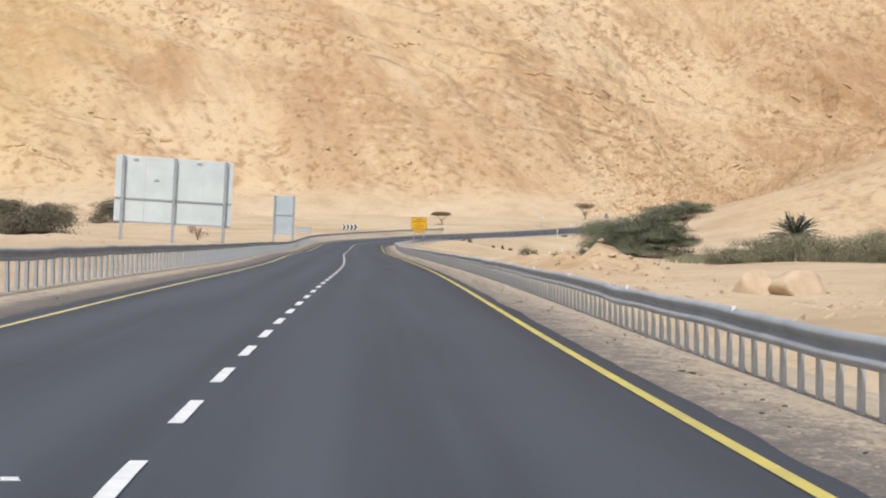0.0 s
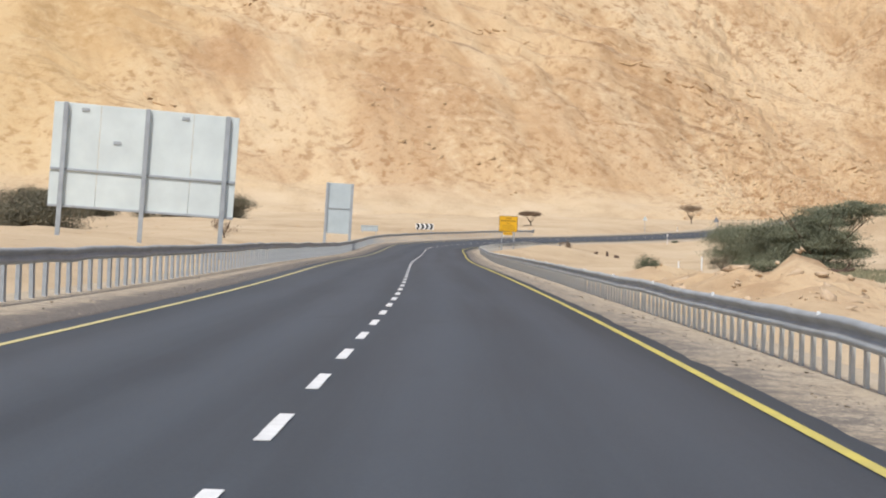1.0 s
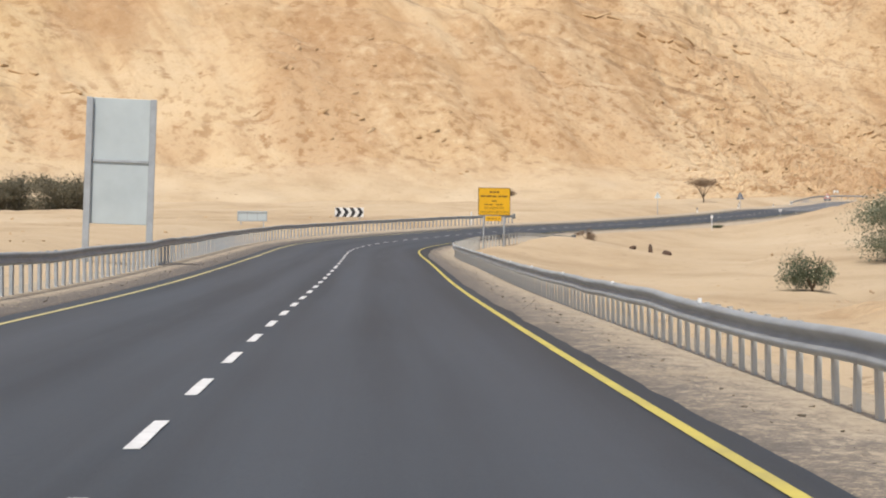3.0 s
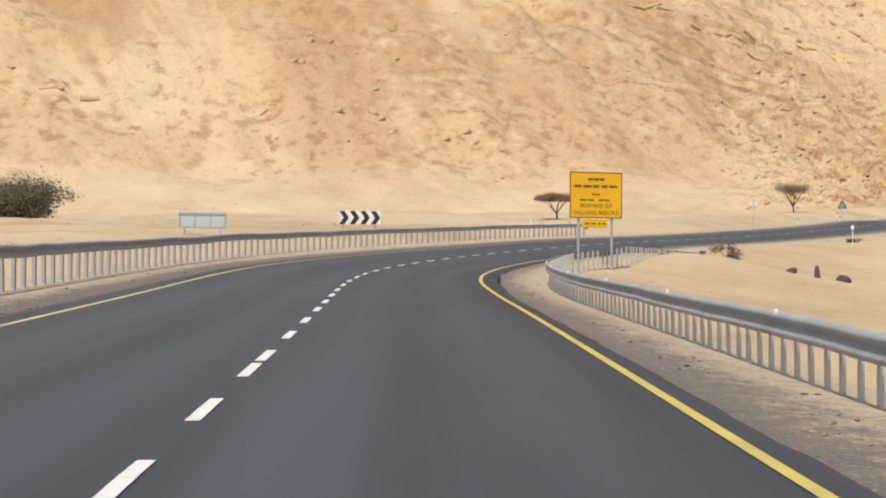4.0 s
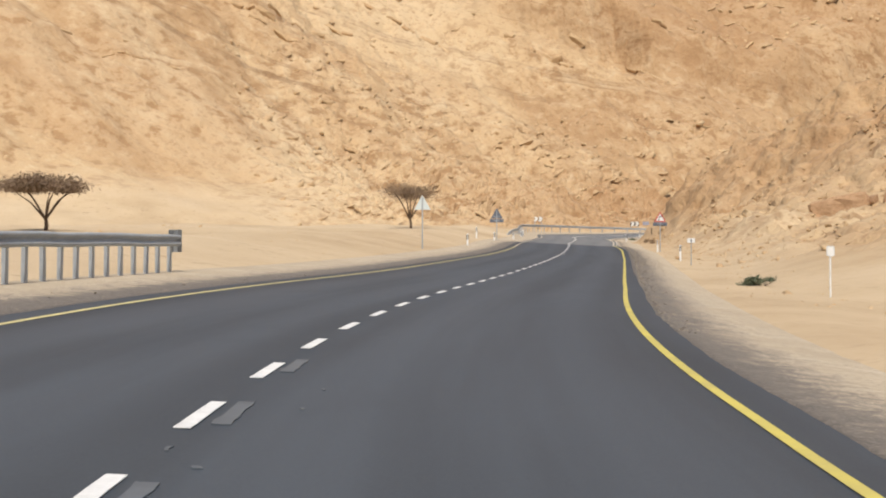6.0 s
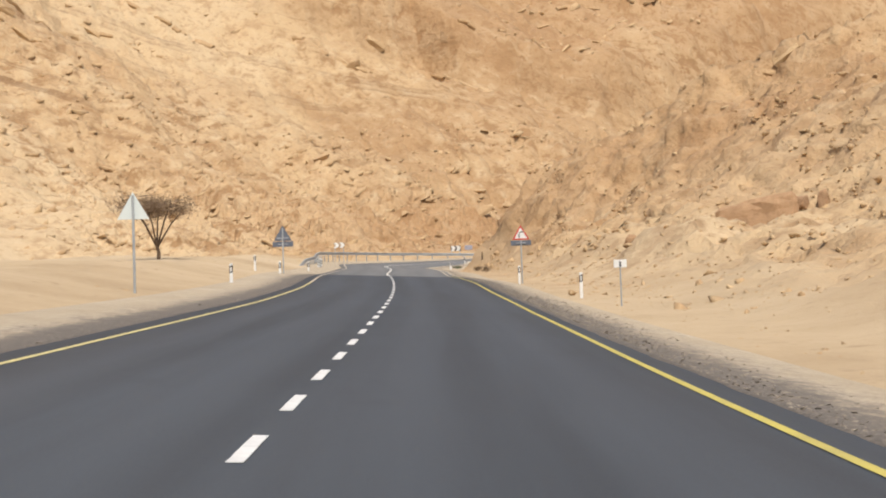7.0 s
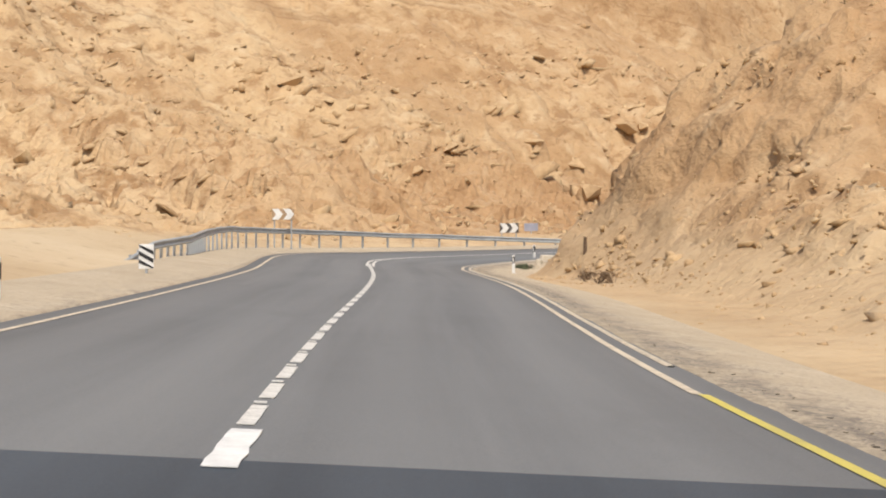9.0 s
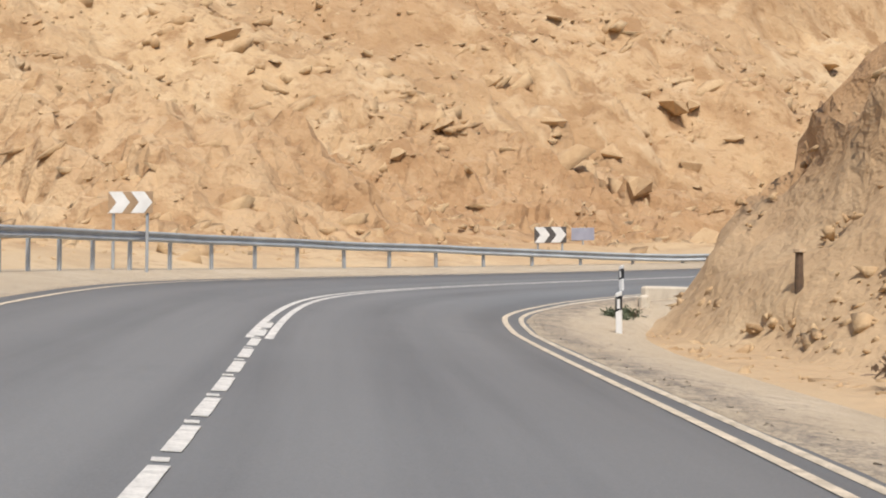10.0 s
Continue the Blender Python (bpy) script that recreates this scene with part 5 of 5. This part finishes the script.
def gravel_band(name, label, count, s0, s1, lat0, spread, sizes, seed, level):
    """Crumbs strewn along the edge of the asphalt, thinning out away from it."""
    rng = np.random.default_rng(seed)
    shapes = []
    for k in range(8):
        bm = broken_mesh(seed + k, 7)
        shapes.append((np.array([v.co[:] for v in bm.verts]), np.array([[v.index for v in f.verts] for f in bm.faces])))
        bm.free()
    V, F, n = [], [], 0
    for k in range(count):
        s, out = rng.uniform(s0, s1), rng.exponential(spread)
        if out > 2.2 * abs(spread) + .6:
            continue
        lat = lat0 + math.copysign(out, lat0) + edge_shift(s, lat0)
        v, f = shapes[k % 8]
        r = sizes[0] * (sizes[1] / sizes[0]) ** (rng.uniform() ** 2)
        p, a = on_road(s, lat, float(np.interp(abs(lat), *level))), rng.uniform(0, 6.28)
        u = v * [r * rng.uniform(.8, 1.6), r, r * .7]
        V.append(np.stack([p.x + u[:, 0] * math.cos(a) - u[:, 1] * math.sin(a), p.y + u[:, 0] * math.sin(a) + u[:, 1] * math.cos(a), p.z + u[:, 2] + r * .1], 1))
        F.append(f + n)
        n += len(v)
    V, F = np.concatenate(V), np.concatenate(F)
    me = bpy.data.meshes.new(name)
    me.from_pydata(V.tolist(), [], F.tolist())
    me.materials.append(M_GRAVEL)
    return tagged(new(name, me), label, "gravel", kind="stuff")


gravel_band("verge_gravel", "dark crumbs of asphalt and pale gravel along the road's edge", 17000, 250, 348, 4.15, .5, (.012, .042), 69, ([4.0, 4.6, 5.4, 6.2], [.005, -.005, -.05, -.14]))
gravel_band("verge_gravel", "pale gravel along the worn road's edge", 3000, 348, 412, 4.15, .45, (.012, .05), 75, ([4.0, 4.6, 5.4, 6.2], [.005, -.005, -.05, -.14]))
gravel_band("verge_gravel", "thin gravel along the road's edge", 4500, 16, 235, 4.25, .4, (.012, .05), 70, ([4.0, 4.6, 5.4, 6.2], [.005, -.005, -.05, -.14]))
gravel_band("verge_gravel", "dark crumbs of asphalt along the sandy verge", 6000, 16, 330, -4.2, .3, (.012, .06), 72, ([4.1, 4.75, 5.2, 6.0], [-.012, 0, .03, .08]))
scatter("foot_rubble", 2200, (76, 88, 368, 387), (.04, .3), "broken stones at the foot of the cut", M_STONE, 81, lambda x, y, z, rock, lat, rng: (lat > 6.6) & (lat < 10.5))
scatter("toe_rubble", 2600, (56, 112, 384, 420), (.1, .55), "broken blocks lying behind the hairpin rail", M_STONE, 82, lambda x, y, z, rock, lat, rng: (lat < -8.2) & (lat > -17))


M_STONE_BROWN = stone_material("brown_rock", (0.24, 0.135, 0.07), (0.45, 0.285, 0.16))
# ---- single rocks and small posts beside the road ----
for n, (x, y, sx, sy, sz, sink, turn, text) in enumerate((
        (67.6, 333.6, .55, .5, .5, .1, 20, "dark-sided brown boulder on the sandy slope"),
        (70.8, 338.5, .5, .45, .4, .1, 60, "small brown boulder on the sandy slope"),
        (76.3, 328.0, .6, .55, .75, .1, 10, "rounded brown rock beside the slab"),
        (77.1, 327.0, .72, .6, .7, .1, 50, "rounded brown rock beside the slab"),
        (49.9, 310.3, .22, .2, .2, .02, 0, "dark stone at the foot of a post"),
        (51.4, 310.2, .24, .16, .12, .02, 30, "flat stone on the sand"))):
    b = part("boulder", stone_mesh(n + 21, 3, 1.0) if n < 4 else broken_mesh(n + 40, 18), M_STONE_BROWN if n in (0, 2, 3) else M_STONE, None, "", n < 4)
    b.matrix_world = pose(x, y, ground_z(x, y) + sz * .45 - sink, 0, 0, turn) @ Matrix.Diagonal((sx, sy, sz, 1))
    tagged(b, text, "boulder")

stake = tagged(empty("wooden_stake", standing(80.3, 379.3, 20)), "short weathered brown wooden stake at the foot of the cut", "post")
bm = bmesh.new()
tube(bm, [(0, 0, -.4), (.01, 0, .35), (.03, 0, .78)], [.085, .08, .07], 9)
part("body", bm, M_BARK, stake)
part("top", tube(bmesh.new(), [(.03, 0, .785), (.032, 0, .84)], [.12, .11], 9), M_STONE_PALE, stake, "pale cap")

tree("low_shrub", 77.2, 373.0, .55, 1.5, "dry brown thorny shrub on the gravel", M_LEAF_DRY, 700, 71, .1, .5, 5, 7)
small_post = on_road(253, -7.0)
copy_thing(stub, pose(small_post.x, small_post.y, ground_z(small_post.x, small_post.y) - .45))

fallen = tagged(empty("fallen_log", pose(43.6, 171.5, ground_z(43.6, 171.5) + .25, 0, 0, 12)), "dark fallen tree trunk with a broken end below the acacia", "log")
part("trunk", tube(bmesh.new(), [(-2.0, 0, 0), (-.6, .1, .05), (.8, 0, 0), (1.9, .2, .35)], [.2, .24, .22, .12], 9), M_STUMP, fallen)
part("limb", tube(bmesh.new(), [(.7, 0, .05), (1.2, -.1, .5), (1.4, -.2, .95)], [.12, .08, .04], 7), M_STUMP, fallen)


# ---- ledges of rock on the slopes ----
def ledge_slabs(rng, x0, y0, x1, y1, thick, fill, verts, faces):
    """A bed of rock that crops out along a line: broken slabs in a row, undercut below, with gaps."""
    span, yaw, u = math.hypot(x1 - x0, y1 - y0), math.atan2(y1 - y0, x1 - x0), 0.0
    while u < span:
        ln = thick * rng.uniform(1.2, 3.4)
        if rng.uniform() < fill:
            q = (u + ln / 2) / span
            x, y = x0 + (x1 - x0) * q + rng.normal() * .2, y0 + (y1 - y0) * q + rng.normal() * .3
            ex, ey = math.cos(yaw) * ln / 2, math.sin(yaw) * ln / 2
            za, zb = ground_z(x - ex, y - ey), ground_z(x + ex, y + ey)
            pitch = max(-.6, min(.6, math.atan2(zb - za, ln)))
            h = thick * rng.uniform(.4, 1.0)
            m = Matrix.Translation((x, y, (za + zb) / 2 - h * .1)) @ Matrix.Rotation(yaw + rng.normal() * .2, 4, "Z") @ Matrix.Rotation(-pitch + rng.normal() * .1, 4, "Y")
            n = len(verts)
            for cz, front in ((-.5, -.1), (.05, -.5), (.5, -.3)):
                for cx, cy in ((-.5, front * .7), (rng.uniform(-.2, .2), front * 1.2), (.5, front * .7), (.42, 1.0), (-.42, 1.0)):
                    verts.append(tuple(m @ Vector((cx * ln * rng.uniform(.75, 1.1), cy * max(h, .7) * rng.uniform(.7, 1.3), cz * h * rng.uniform(.7, 1.25)))))
            for k in range(2):
                for j in range(5):
                    i, i2 = n + k * 5 + j, n + k * 5 + (j + 1) % 5
                    faces.append((i, i2, i2 + 5, i + 5))
            faces += [tuple(n + j for j in (4, 3, 2, 1, 0)), tuple(n + 10 + j for j in range(5))]
        u += ln * rng.uniform(.75, 1.1)


LEDGES_WEST = [(-101, 410, -92, 408, 1.2), (-85.5, 404.7, -76, 407, 1.3), (-118, 388.3, -104, 384.5, .8), (-104, 384.5, -89, 385.5, .7), (-92, 457.5, -48, 454.7, .5), (-48, 454.7, -17, 472, .5), (-18, 473, 2, 472, .8), (1.5, 441.7, 12, 439.8, .8)]
LEDGES_MIDDLE = [(18, 482, 25, 481, 1.4), (24, 471, 34, 471, 1.2), (38, 471, 50, 471, 1.2), (46, 469, 54, 468, 1.1), (47, 472.8, 60, 480, 1.2), (63, 486.7, 75, 483, 1.2), (73, 498.5, 86, 485.2, 1.1), (60, 476, 82, 473.5, .8), (14, 440.7, 33, 444.4, .7), (99, 470, 101.5, 469.4, 1.5), (113, 490, 117, 489.5, 1.5)]
LEDGES_EAST = [(97, 487, 107, 479.5, 1.2), (124, 489, 129, 476, 1.2), (129, 474, 154, 472, .9), (154, 473, 170, 480, .9), (128, 484, 165, 487, .8), (140, 492, 190, 496, .8), (150, 500, 200, 506, .9)]
LEDGES_SPUR = [(99.5, 366.3, 103, 362.5, .8), (102.5, 359, 104.6, 357, .6), (91, 344.5, 92.8, 342.6, .6)]
_rng = np.random.default_rng(301)
verts, faces = [], []
for x0, y0, x1, y1, thick in LEDGES_WEST + LEDGES_MIDDLE + LEDGES_EAST + LEDGES_SPUR:
    ledge_slabs(_rng, x0, y0, x1, y1, thick * 1.15, .5 if thick < 1 else .9, verts, faces)
me = bpy.data.meshes.new("rock_ledges")
me.from_pydata(verts, [], faces)
me.materials.append(M_STONE)
tagged(new("rock_ledges", me), "broken undercut ledges of ochre rock cropping out of the slopes", "rock ledges", kind="stuff")

# large blocks that came down the slope above the hairpin, and a slab on the sand by the road
BLOCKS = [(112.5, 433.6, 2.4, 1.3, 1.1, 30), (110.5, 437.0, 1.5, 1.2, 1.0, 80), (111.5, 440.0, 1.8, 1.2, .9, 10), (126.1, 449.4, 1.7, 1.3, 1.4, 50), (128.4, 450.0, 1.2, 1.0, .9, 20), (117.0, 444.0, 1.3, 1.0, .8, 70), (111.7, 452.2, 1.3, .9, .7, 15), (113.8, 446.5, 1.5, 1.0, .7, -20), (123.8, 444.0, 1.1, 1.0, 1.2, 40), (129.4, 446.0, 1.2, .8, .6, 0), (90.6, 450.4, 2.0, 1.0, .7, 5), (108.1, 420.4, 1.3, 1.0, .9, 35), (104.5, 419.0, 1.1, .8, .6, 60), (80.3, 410.8, .9, .7, .6, 25), (101.6, 439.7, 1.1, .8, .6, 50), (96.9, 435.9, .9, .8, .6, 10), (107.3, 479.5, 1.6, 1.2, 2.2, 30), (158.7, 469.4, 1.6, 1.1, .9, 5)]
for n, (x, y, sx, sy, sz, turn) in enumerate(BLOCKS):
    b = part("boulder", broken_mesh(n + 60, 16), M_STONE)
    b.matrix_world = pose(x, y, ground_z(x, y) - sz * .1, 12, -14, turn) @ Matrix.Diagonal((sx, sy, sz, 1))
    tagged(b, "large angular ochre block lodged in the scree", "boulder", "blocks in the scree")
bm = box(bmesh.new(), -2.35, -.8, -1.6, 2.35, .8, .8, .25)
bmesh.ops.subdivide_edges(bm, edges=bm.edges[:], cuts=4, use_grid_fill=True)
slab = part("rock_slab", bm, M_STONE_BROWN)
for v in slab.data.vertices:
    v.co += Vector((.22 * noise.noise(v.co * 1.3), .2 * noise.noise(v.co * 1.7 + Vector((5, 0, 0))), .16 * noise.noise(v.co * 1.1 + Vector((0, 7, 0))) + .12 * v.co.x))
slab.matrix_world = pose(73.8, 329.0, 12.75, -10, -3, -43)
tagged(slab, "long reddish-brown slab of rock half buried in sand", "rock slab")
